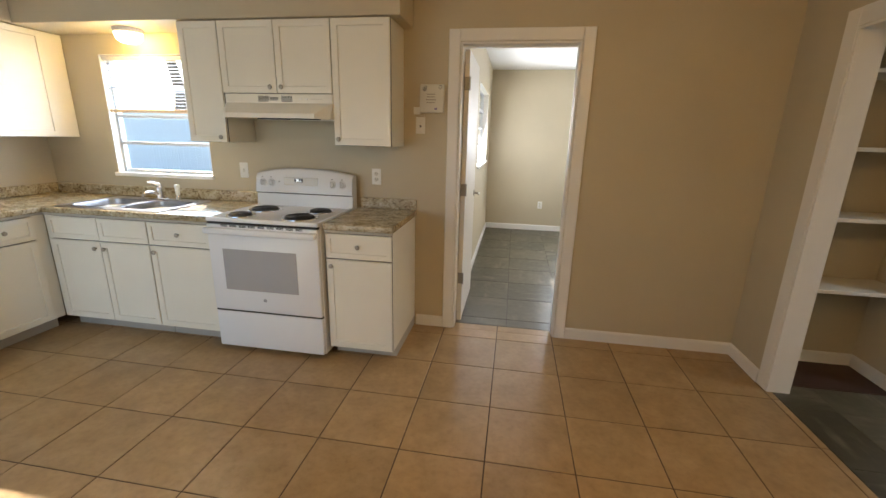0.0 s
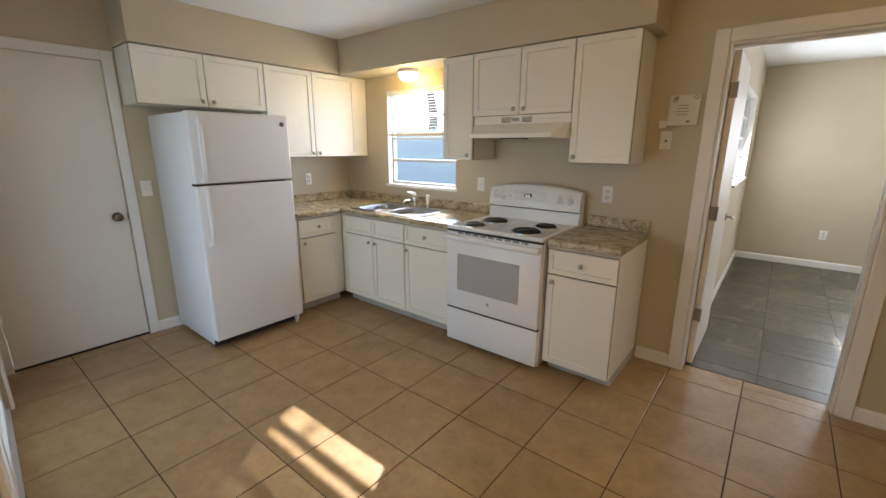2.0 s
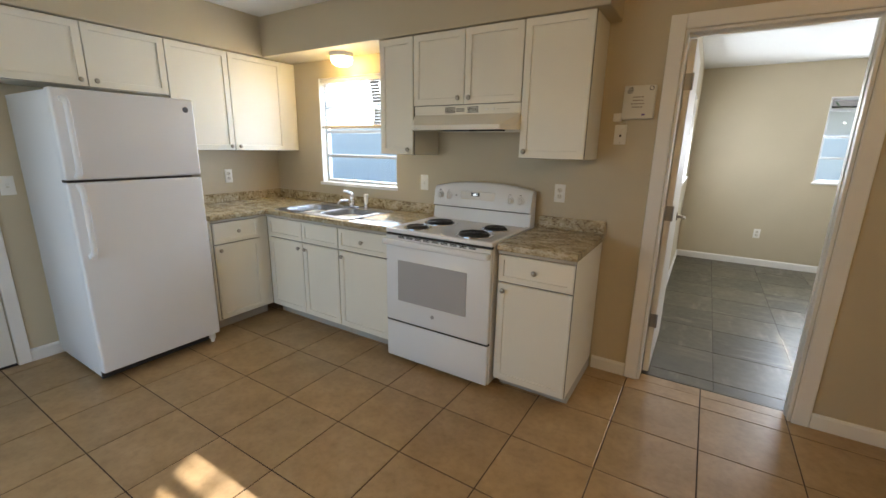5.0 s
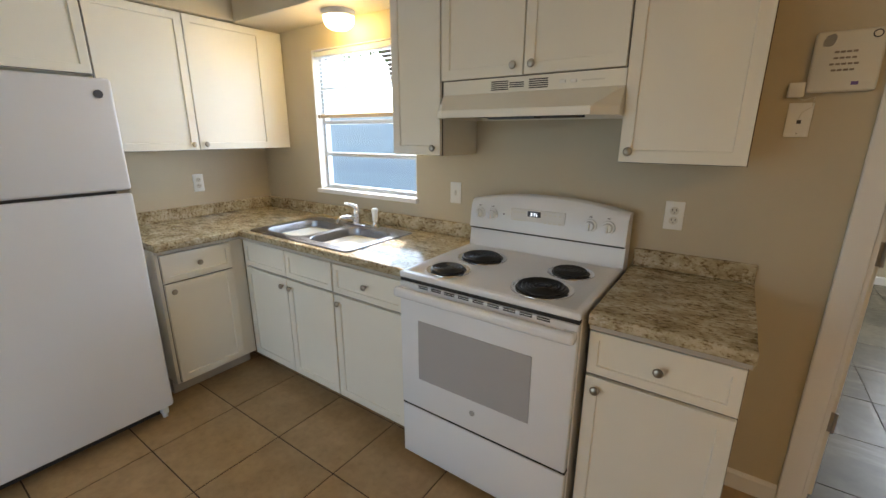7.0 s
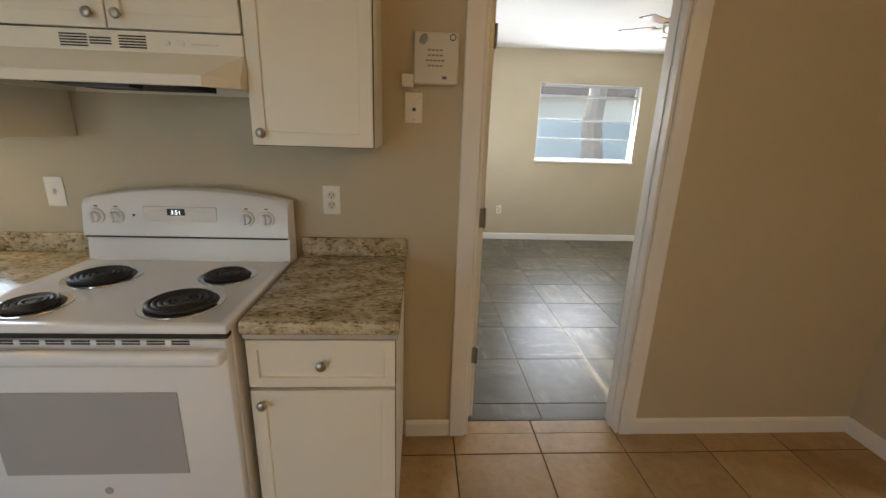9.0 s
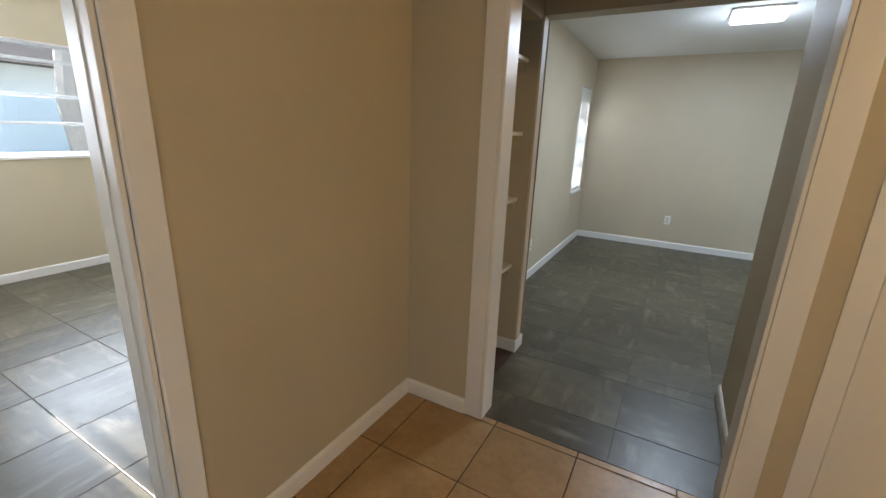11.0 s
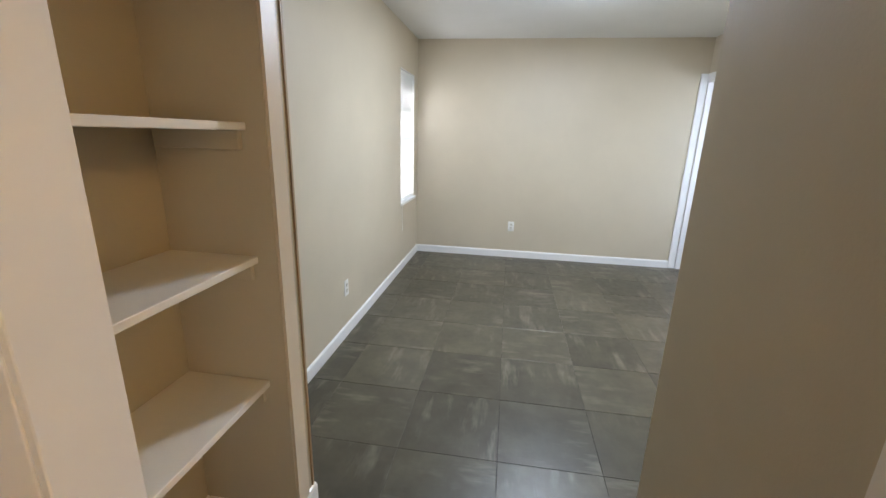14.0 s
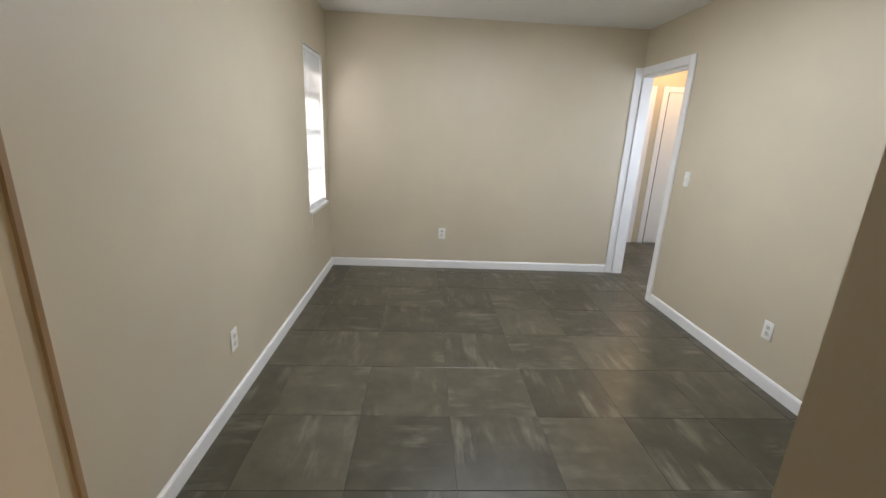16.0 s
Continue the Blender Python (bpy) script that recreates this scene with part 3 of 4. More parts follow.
# ---- sink ----
def rounded(cx, cy, w, d, r, n=6):
    pts = []
    for sx, sy, a0 in ((1, 1, 0), (-1, 1, 90), (-1, -1, 180), (1, -1, 270)):
        for k in range(n + 1):
            a = radians(a0 + 90 * k / n)
            pts.append((cx + sx * (w / 2 - r) + r * math.cos(a), cy + sy * (d / 2 - r) + r * math.sin(a)))
    return pts


def sink():
    ob = thing("sink", pose(0, 0, 0), "double-bowl stainless steel drop-in kitchen sink", "sink")
    bowls = [(0.925, -0.375, 0.345, 0.36), (1.315, -0.375, 0.345, 0.36)]
    bm = bmesh.new()
    z = CZ + 0.006
    edges = []
    for loop in [rounded(1.12, -0.355, 0.835, 0.51, 0.03)] + [rounded(*b, 0.07) for b in bowls]:
        vs = [bm.verts.new((x, y, z)) for x, y in loop]
        edges += [bm.edges.new((vs[i], vs[(i + 1) % len(vs)])) for i in range(len(vs))]
    bmesh.ops.triangle_fill(bm, edges=edges, use_beauty=True)
    top = [e for e in bm.edges if e.is_boundary and (abs(e.verts[0].co.x - 1.12) > 0.38 or abs(e.verts[0].co.y + 0.355) > 0.21)]
    r = bmesh.ops.extrude_edge_only(bm, edges=top)
    lows = [v for v in r["geom"] if isinstance(v, bmesh.types.BMVert)]
    for v in lows:
        v.co = (1.12 + (v.co.x - 1.12) * 1.01, -0.355 + (v.co.y + 0.355) * 1.015, CZ + 0.0008)
    part("rim", bm, STEEL, ob, smooth=True)
    for b in bowls:
        bm = bmesh.new()
        rings = []
        for dz, shrink, rad in ((0, 0, 0.07), (-0.006, 0.008, 0.07), (-0.12, 0.02, 0.065), (-0.15, 0.035, 0.06), (-0.165, 0.08, 0.05), (-0.168, 0.2, 0.03)):
            rings.append([bm.verts.new((x, y, z - 0.0005 + dz)) for x, y in rounded(b[0], b[1], b[2] - shrink, b[3] - shrink, rad)])
        for q0, q1 in zip(rings, rings[1:]):
            for k in range(len(q0)):
                bm.faces.new((q0[k], q0[(k + 1) % len(q0)], q1[(k + 1) % len(q0)], q1[k]))
        bm.faces.new(rings[-1])
        bo = part("bowl", bm, STEEL, ob, smooth=True)
        bm = bmesh.new()
        lathe(bm, (b[0], b[1], z - 0.1675), [(0.045, 0), (0.042, 0.003), (0.03, 0.001), (0.012, 0.0005)])
        part("drain", bm, CHROME, bo, "round chrome drain strainer", True)
    return ob


sink()
fz = CZ + 0.0065
fa = thing("faucet", pose(1.12, -0.142, fz), "chrome single-lever kitchen faucet on the sink deck", "faucet")
bm = bmesh.new()
box(bm, -0.085, 0.085, -0.026, 0.026, 0, 0.010, 0.004, 2)
part("base_plate", bm, CHROME, fa, smooth=True)
bm = bmesh.new()
lathe(bm, (0, 0, 0.010), [(0.026, 0), (0.025, 0.03), (0.023, 0.055), (0.024, 0.07), (0.018, 0.085), (0.006, 0.09)])
part("body", bm, CHROME, fa, smooth=True)
bm = bmesh.new()
tube(bm, [(0, -0.015, 0.04), (0.0, -0.05, 0.056), (0.0, -0.09, 0.064), (0.0, -0.13, 0.062), (0.0, -0.15, 0.052), (0.0, -0.155, 0.036)], [0.013, 0.012, 0.0115, 0.011, 0.011, 0.0115])
part("spout", bm, CHROME, fa, smooth=True)
bm = bmesh.new()
tube(bm, [(0.002, 0.006, 0.09), (-0.004, 0.0, 0.112), (-0.028, -0.018, 0.124), (-0.062, -0.036, 0.130)], [0.016, 0.015, 0.012, 0.010])
part("lever", bm, CHROME, fa, smooth=True)
sp = thing("sink_sprayer", pose(1.275, -0.14, fz), "white and chrome pull-out sink sprayer beside the faucet", "sprayer")
bm = bmesh.new()
lathe(bm, (0, 0, 0), [(0.024, 0), (0.022, 0.006), (0.016, 0.02), (0.014, 0.035)])
part("holder", bm, CHROME, sp, smooth=True)
bm = bmesh.new()
lathe(bm, (0, 0, 0.033), [(0.012, 0), (0.015, 0.02), (0.017, 0.05), (0.02, 0.075), (0.014, 0.085)])
part("head", bm, PLASTIC, sp, smooth=True)


# ---- stove ----
def stove():
    W = 0.752
    ob = thing("electric_stove", pose(1.928, -0.665, 0), "white freestanding electric coil stove with grey oven window", "stove")
    bm = bmesh.new()
    box(bm, 0.002, W - 0.002, 0.022, 0.64, 0.03, 0.905, 0.003)
    part("body", bm, APPL, ob)
    for x in (0.05, W - 0.05):
        for y in (0.08, 0.58):
            bm = bmesh.new()
            cyl(bm, (x, y, 0), 0.018, 0.032, "z", 12)
            part("foot", bm, BLACK, ob)
    # cooktop with a raised rim
    bm = bmesh.new()
    box(bm, 0, W, -0.012, 0.585, 0.893, 0.919, 0.006, 3)
    bm.normal_update()
    fs = [f for f in bm.faces if f.normal.z > 0.99 and f.calc_area() > 0.2]
    bmesh.ops.inset_region(bm, faces=fs, thickness=0.022, depth=0)
    bmesh.ops.inset_region(bm, faces=fs, thickness=0.012, depth=-0.004)
    part("cooktop", bm, APPL, ob, smooth=True)
    # backguard with a bowed top
    bm = bmesh.new()
    n = 24
    prof = lambda u: 1.150 + 0.042 * (1 - abs(2 * u - 1) ** 2.2)
    cols = []
    for i in range(n + 1):
        u = i / n
        x = u * W
        zt = prof(u)
        cols.append([bm.verts.new(p) for p in ((x, 0.64, 0.90), (x, 0.548, 0.915), (x, 0.562, 1.005), (x, 0.545, 1.012), (x, 0.562, zt - 0.028), (x, 0.575, zt - 0.008), (x, 0.595, zt), (x, 0.64, zt - 0.004))])
    for c0, c1 in zip(cols, cols[1:]):
        for k in range(8):
            bm.faces.new((c0[k], c0[(k + 1) % 8], c1[(k + 1) % 8], c1[k]))
    bm.faces.new(cols[0])
    bm.faces.new(cols[-1][::-1])
    part("backguard", bm, APPL, ob, smooth=True)
    boxpart("seam", (0.004, W - 0.004, 0.5475, 0.56, 1.0045, 1.0095), SHADEFILL, ob, 0, "thin dark seam under the control panel")

    def on_panel(x, z):
        return x, 0.5435 + (z - 1.012) * 0.14, z
    for x in (0.055, 0.125, 0.60, 0.675):
        bm = bmesh.new()
        c = on_panel(x, 1.085)
        cyl(bm, c, 0.029, -0.008, "y", 24, 0.027)
        cyl(bm, (c[0], c[1] - 0.008, c[2]), 0.021, -0.016, "y", 24, 0.018)
        box(bm, c[0] - 0.0045, c[0] + 0.0045, c[1] - 0.034, c[1] - 0.02, c[2] - 0.02, c[2] + 0.02, 0.002)
        kn = part("control_knob", bm, APPL, ob, "white turning knob", True)
        boxpart("mark", (c[0] - 0.006, c[0] + 0.006, c[1] - 0.0015, c[1] + 0.002, c[2] + 0.036, c[2] + 0.039), INK, kn)
    c = on_panel(0.375, 1.09)
    pn = boxpart("control_panel", (0.225, 0.49, c[1] - 0.003, c[1] + 0.008, 1.055, 1.125), paint("control_overlay", (0.72, 0.71, 0.69), 0.25, 200, 0.0, 0.03), ob, 0.002)
    boxpart("display", (0.31, 0.375, c[1] - 0.0045, c[1], 1.092, 1.118), BLACK, pn, 0.001, "black clock display")
    for i in range(4):
        for x in (0.24 + i * 0.017, 0.392 + i * 0.023):
            for z in (1.068, 1.105):
                boxpart("button", (x, x + 0.011, c[1] - 0.0045, c[1], z, z + 0.006), IVORY, pn)
    boxpart("indicator_light", (0.185, 0.191, 0.549, 0.556, 1.088, 1.094), BLACK, ob)
    cu = bpy.data.curves.new("clock_digits", "FONT")
    cu.body, cu.size, cu.extrude, cu.align_x = "3:51", 0.022, 0.0004, "CENTER"
    tmp = new("clock_text", cu)
    dg = bpy.context.evaluated_depsgraph_get()
    me = bpy.data.meshes.new_from_object(tmp.evaluated_get(dg))
    bpy.data.objects.remove(tmp)
    me.materials.clear()
    me.materials.append(DIGITS)
    dig = new("clock_digits", me)
    dig.parent = pn
    dig.matrix_local = pose(0.343, c[1] - 0.0056, 1.097, 90, 0, 0)
    # burners
    for x, y, r in ((0.185, 0.355, 0.098), (0.158, 0.118, 0.078), (0.588, 0.378, 0.078), (0.56, 0.14, 0.1)):
        bm = bmesh.new()
        lathe(bm, (x, y, 0.9155), [(r + 0.016, 0), (r + 0.015, 0.0045), (r + 0.006, 0.005), (r - 0.004, 0.001), (r * 0.4, 0.0004), (0.01, 0.0002)], 36)
        pan = part("drip_pan", bm, CHROME, ob, "chrome drip pan ring", True)
        bm = bmesh.new()
        turns = 5 if r > 0.09 else 4
        pts = []
        for k in range(turns * 22 + 1):
            a = k / 22 * math.tau
            rr = 0.016 + (r - 0.022) * k / (turns * 22)
            pts.append((x + rr * math.cos(a), y + rr * math.sin(a), 0.9255))
        tube(bm, pts, 0.0062, 6)
        cyl(bm, (x, y, 0.917), 0.014, 0.012, "z", 14)
        part("coil", bm, COIL, pan, "black spiral heating coil", True)
        bm = bmesh.new()
        cyl(bm, (x, y, 0.9163), r - 0.002, 0.0018, "z", 32)
        part("bowl", bm, BLACK, pan, "blackened bowl")
    # oven door
    bm = bmesh.new()
    box(bm, 0.004, W - 0.004, -0.016, 0.02, 0.305, 0.878, 0.006, 2)
    dr = part("oven_door", bm, APPL, ob, smooth=True)
    bm = bmesh.new()
    box(bm, 0.100, 0.602, -0.0195, -0.0162, 0.45, 0.722, 0.0015)
    part("window", bm, GREYGLASS, dr, "grey dotted oven glass")
    bm = bmesh.new()
    box(bm, 0.004, W - 0.004, -0.062, -0.030, 0.822, 0.862, 0.012, 3)
    box(bm, 0.004, 0.05, -0.05, -0.014, 0.824, 0.858, 0.006, 2)
    box(bm, W - 0.05, W - 0.004, -0.05, -0.014, 0.824, 0.858, 0.006, 2)
    part("handle", bm, APPL, dr, "wide white bar handle", True)
    for i in range(9):
        x = 0.105 + i * 0.063
        for z in (0.866, 0.8735):
            boxpart("vent_slot", (x, x + 0.046, -0.0175, -0.0155, z, z + 0.0045), SHADEFILL, dr)
    bm = bmesh.new()
    cyl(bm, (0.365, -0.0155, 0.39), 0.012, -0.002, "y", 20)
    part("badge", bm, paint("grey_badge", (0.35, 0.35, 0.36), 0.3, 100, 0, 0.05), dr, "small round grey badge")
    # dark fills paint the shade in the gaps above and below the door
    boxpart("gap", (0.004, W - 0.004, -0.008, 0.02, 0.879, 0.892), SHADEFILL, ob)
    boxpart("gap", (0.004, W - 0.004, -0.010, 0.02, 0.294, 0.304), SHADEFILL, ob)
    bm = bmesh.new()
    box(bm, 0.004, W - 0.004, -0.014, 0.021, 0.04, 0.293, 0.006, 2)
    part("storage_drawer", bm, APPL, ob, smooth=True)


stove()


# ---- range hood ----
def hood():
    ob = thing("range_hood", pose(1.908, 0, 0), "white painted under-cabinet range hood with front vents", "range hood")
    W, zt, zb = 0.75, 1.680, 1.528
    bm = bmesh.new()
    ch = 0.075
    yo, yi = -0.452, -0.330
    ring = lambda pts, z: [bm.verts.new((x, y, z)) for x, y in pts]
    rows = [ring([(0, -0.003), (W, -0.003), (W, yi), (W - 0.001, yi), (0.001, yi), (0, yi)], zt),
            ring([(0, -0.003), (W, -0.003), (W, yi), (W - 0.001, yi), (0.001, yi), (0, yi)], 1.625),
            ring([(0, -0.003), (W, -0.003), (W, yo + ch), (W - ch, yo), (ch, yo), (0, yo + ch)], 1.556),
            ring([(0, -0.003), (W, -0.003), (W, yo + ch), (W - ch, yo), (ch, yo), (0, yo + ch)], zb),
            ring([(0.02, -0.02), (W - 0.02, -0.02), (W - 0.02, yo + ch + 0.01), (W - ch - 0.01, yo + 0.02), (ch + 0.01, yo + 0.02), (0.02, yo + ch + 0.01)], zb),
            ring([(0.02, -0.02), (W - 0.02, -0.02), (W - 0.02, yo + ch + 0.01), (W - ch - 0.01, yo + 0.02), (ch + 0.01, yo + 0.02), (0.02, yo + ch + 0.01)], zb + 0.03)]
    for q0, q1 in zip(rows, rows[1:]):
        for k in range(6):
            bm.faces.new((q0[k], q0[(k + 1) % 6], q1[(k + 1) % 6], q1[k]))
    bm.faces.new(rows[0])
    bm.faces.new(rows[-1][::-1])
    part("body", bm, CAB, ob)
    for g in range(3):
        x0 = 0.235 + g * 0.082
        for k in range(5):
            z = 1.634 + k * 0.0075
            if g == 1 and k in (0, 4):
                continue
            boxpart("vent_slot", (x0, x0 + (0.076 if g != 1 else 0.06), yi - 0.0012, yi + 0.002, z, z + 0.004), SHADEFILL, ob)
    for x in (0.52, 0.56):
        boxpart("switch", (x, x + 0.022, yi - 0.004, yi + 0.002, 1.645, 1.657), PLASTIC, ob, 0.001)
    boxpart("label_bar", (0.60, 0.68, yi - 0.0008, yi + 0.002, 1.648, 1.653), IVORY, ob)
    boxpart("filter", (0.16, 0.55, -0.36, -0.09, zb + 0.004, zb + 0.029), SHADEFILL, ob)
    boxpart("lamp_cover", (0.28, 0.47, -0.43, -0.37, zb - 0.008, zb + 0.029), BLACK, ob)


hood()


# ---- refrigerator ----
def fridge():
    W = 0.712
    ob = thing("refrigerator", pose(0.752, -1.878, 0, 0, 0, 90), "white top-freezer refrigerator standing beside the base cabinets", "refrigerator")
    bm = bmesh.new()
    box(bm, 0.006, W - 0.006, 0.075, 0.73, 0.03, 1.682, 0.008, 2)
    part("body", bm, FRIDGE, ob, smooth=True)
    for nm, a, b in (("freezer_door", 1.217, 1.69), ("door", 0.075, 1.203)):
        bm = bmesh.new()
        box(bm, 0, W, 0, 0.066, a, b, 0.014, 4)
        d = part(nm, bm, FRIDGE, ob, smooth=True)
        bm = bmesh.new()
        if nm == "door":
            h0, h1 = 0.79, 1.188
        else:
            h0, h1 = 1.232, 1.64
        tube(bm, [(0.052, -0.004, h0), (0.052, -0.042, h0 + 0.03), (0.05, -0.05, h0 + 0.08), (0.05, -0.05, h1 - 0.08), (0.052, -0.042, h1 - 0.03), (0.052, -0.004, h1)], [0.016, 0.0145, 0.0135, 0.0135, 0.0145, 0.016], 14)
        box(bm, 0.034, 0.07, -0.03, 0.002, h0 - 0.008 if nm == "door" else h1 - 0.02, h0 + 0.02 if nm == "door" else h1 + 0.008, 0.006, 2)
        box(bm, 0.036, 0.068, -0.022, 0.002, h0 - 0.004 if nm != "door" else h1 - 0.012, h0 + 0.012 if nm != "door" else h1 + 0.004, 0.005, 2)
        part("handle", bm, FRIDGE, d, "curved white plastic pull handle", True)
    boxpart("seam", (0.006, W - 0.006, 0.012, 0.074, 1.2035, 1.2165), SHADEFILL, ob)
    boxpart("hinge", (W - 0.06, W - 0.004, 0.005, 0.07, 1.2035, 1.2165), NICKEL, ob)
    boxpart("gasket", (0.012, W - 0.012, 0.066, 0.0745, 0.08, 1.687), IVORY, ob)
    # dark strip painted as the shade below the doors
    boxpart("toe_shade", (0.01, W - 0.01, 0.07, 0.09, 0.018, 0.07), SHADEFILL, ob)
    for x, y in ((0.06, 0.14), (W - 0.035, 0.055)):
        bm = bmesh.new()
        box(bm, x - 0.016, x + 0.016, y - 0.02, y + 0.02, 0.022, 0.0735, 0.004)
        cyl(bm, (x, y, 0), 0.013, 0.024, "z", 14)
        # left foot is black to put the shade under the fridge into its colour
        part("foot", bm, PLASTIC if x > 0.3 else BLACK, ob)
    bm = bmesh.new()
    cyl(bm, (W - 0.055, 0.0005, 1.625), 0.017, -0.003, "y", 24)
    part("badge", bm, paint("metal_badge", (0.10, 0.10, 0.12), 0.3, 100, 0, 0.05), ob, "small round dark badge")
    bm = bmesh.new()
    cyl(bm, (W - 0.03, 0.0005, 0.80), 0.006, -0.003, "y", 12)
    part("plug", bm, PLASTIC, ob)


fridge()


# ---- small wall fittings ----
def outlet(m, label="white duplex wall outlet", switch=False):
    ob = thing("light_switch" if switch else "wall_outlet", m, label, "switch" if switch else "outlet")
    bm = bmesh.new()
    box(bm, -0.035, 0.035, -0.006, -0.0005, -0.058, 0.058, 0.003, 2)
    part("plate", bm, PLASTIC, ob, smooth=True)
    if switch:
        boxpart("toggle", (-0.005, 0.005, -0.018, -0.0055, -0.004, 0.012), PLASTIC, ob, 0.002)
        boxpart("slot", (-0.007, 0.007, -0.0066, -0.0056, -0.013, 0.013), IVORY, ob)
    else:
        for z in (-0.02, 0.02):
            bm = bmesh.new()
            cyl(bm, (0, -0.0055, z), 0.0165, -0.0022, "y", 20)
            so = part("socket", bm, IVORY, ob)
            for x in (-0.007, 0.007):
                boxpart("slot", (x - 0.0014, x + 0.0014, -0.0082, -0.0074, z - 0.001, z + 0.008), INK, so)
            boxpart("slot", (-0.002, 0.002, -0.0082, -0.0074, z - 0.010, z - 0.006), INK, so)
    return ob


outlet(pose(2.828, 0, 1.145), "white duplex outlet over the short counter")
outlet(pose(1.763, 0, 1.154), "white light switch plate beside the window", True)
outlet(pose(0, -0.531, 1.14, 0, 0, 90), "white duplex outlet over the corner counter")
outlet(pose(0, -1.945, 1.15, 0, 0, 90), "white light switch beside the side door", True)
outlet(pose(9.98, -1.11, 0.381, 0, 0, -90), "white duplex outlet low on the living room wall")
outlet(pose(7.669, 0.045, 0.354, 0, 0, 0), "white duplex outlet above the baseboard")
outlet(pose(7.90, -3.0, 0.35, 0, 0, 180), "white duplex outlet low beside the passage door")
outlet(pose(8.965, -3.0, 1.136, 0, 0, 180), "white light switch beside the passage doorway", True)
outlet(pose(4.27, 3.86, 0.413), "white duplex outlet low on the bedroom wall")

al = thing("alarm_keypad", pose(3.155, 0, 1.597), "aged white alarm keypad panel with speaker and buttons", "alarm panel")
bm = bmesh.new()
vs = box(bm, 0, 0.166, -0.042, -0.001, 0, 0.182, 0.008, 3)
for v in bm.verts:
    if v.co.y < -0.03:
        v.co.y += 0.014 * v.co.z / 0.182
part("case", bm, IVORY, al, smooth=True)
for k in range(6):
    bm = bmesh.new()
    w = 0.017 * math.sqrt(max(0.05, 1 - ((k - 2.5) / 3.2) ** 2))
    vs = box(bm, -w, w, -0.001, 0.001, -0.0013, 0.0013)
    o = part("speaker_slot", bm, INK, al)
    o.matrix_local = pose(0.034, -0.0305, 0.138 + k * 0.006, 0, -22, 0)
for r_, (n_, z_) in enumerate(((4, 0.118), (4, 0.100), (5, 0.082), (4, 0.064))):
    for k in range(n_):
        x = 0.078 + (k - (n_ - 1) / 2) * 0.0145
        bm = bmesh.new()
        box(bm, x - 0.0055, x + 0.0055, -0.0450 + 0.014 * z_ / 0.182, -0.04 + 0.014 * z_ / 0.182, z_ - 0.003, z_ + 0.003, 0.001)
        part("button", bm, paint("brown_button", (0.30, 0.25, 0.20), 0.5, 100, 0, 0.1) if not (r_ or k) else bpy.data.materials["brown_button"], al)
bm = bmesh.new()
cyl(bm, (0.142, -0.0275, 0.163), 0.012, -0.003, "y", 24)
bd = part("badge", bm, INK, al, "round dark badge")
bm = bmesh.new()
cyl(bm, (0.142, -0.0295, 0.163), 0.0085, -0.002, "y", 24)
part("badge_centre", bm, IVORY, bd)
boxpart("logo_bar", (0.105, 0.122, -0.043, -0.038, 0.018, 0.028), BADGE, al, 0, "small violet print")
boxpart("logo_bar", (0.125, 0.155, -0.043, -0.038, 0.021, 0.025), IVORY, al)
pb = thing("phone_jack", pose(3.157, 0, 1.512), "white phone jack plate with cable under the keypad", "phone jack")
bm = bmesh.new()
box(bm, -0.035, 0.032, -0.007, -0.0005, -0.056, 0.056, 0.003, 2)
part("plate", bm, PLASTIC, pb, smooth=True)
boxpart("port", (-0.006, 0.006, -0.0085, -0.0065, -0.012, 0.0), INK, pb)
boxpart("screw", (-0.002, 0.002, -0.0082, -0.0065, -0.046, -0.042), NICKEL, pb)
jb2 = thing("junction_box", pose(3.110, 0, 1.597), "small white plastic junction box beside the keypad", "junction box")
bm = bmesh.new()
box(bm, 0, 0.044, -0.028, -0.001, -0.012, 0.034, 0.003, 2)
part("case", bm, PLASTIC, jb2, smooth=True)
bm = bmesh.new()
tube(bm, [(0.02, -0.015, -0.01), (0.05, -0.018, -0.022), (0.075, -0.016, -0.012), (0.072, -0.014, -0.045), (0.05, -0.012, -0.06), (0.044, -0.008, -0.085)], 0.0013, 6)
part("cable", bm, IVORY, jb2, "thin pale cable")

# lamp over the sink
cl = thing("ceiling_lamp", pose(1.05, -0.13, 2.125), "lit frosted glass flush lamp under the soffit", "ceiling lamp")
bm = bmesh.new()
lathe(bm, (0, 0, -0.03), [(0.088, 0), (0.092, 0.012), (0.092, 0.0295)], 32)
part("base", bm, TRIM, cl, smooth=True)
bm = bmesh.new()
lathe(bm, (0, 0, -0.098), [(0.015, 0), (0.05, 0.006), (0.075, 0.024), (0.084, 0.045), (0.086, 0.067)], 32)
gl = part("shade", bm, GLOBE, cl, "glowing frosted glass shade", True)
gl.visible_shadow = False
# unseen fixture, added to carry the warm kitchen light
kl = thing("ceiling_lamp", pose(4.3, -2.7, CH), "unseen round flush ceiling lamp added for the kitchen's warm light", "ceiling lamp")
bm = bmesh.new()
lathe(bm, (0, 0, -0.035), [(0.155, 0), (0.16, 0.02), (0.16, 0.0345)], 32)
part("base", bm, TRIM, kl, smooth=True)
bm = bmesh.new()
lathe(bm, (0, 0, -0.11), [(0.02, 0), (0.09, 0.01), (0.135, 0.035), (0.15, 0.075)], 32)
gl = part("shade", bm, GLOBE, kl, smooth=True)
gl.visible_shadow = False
ll = thing("ceiling_lamp", pose(8.15, -1.5, CL), "square flush lit ceiling lamp of the living room", "ceiling lamp")
bm = bmesh.new()
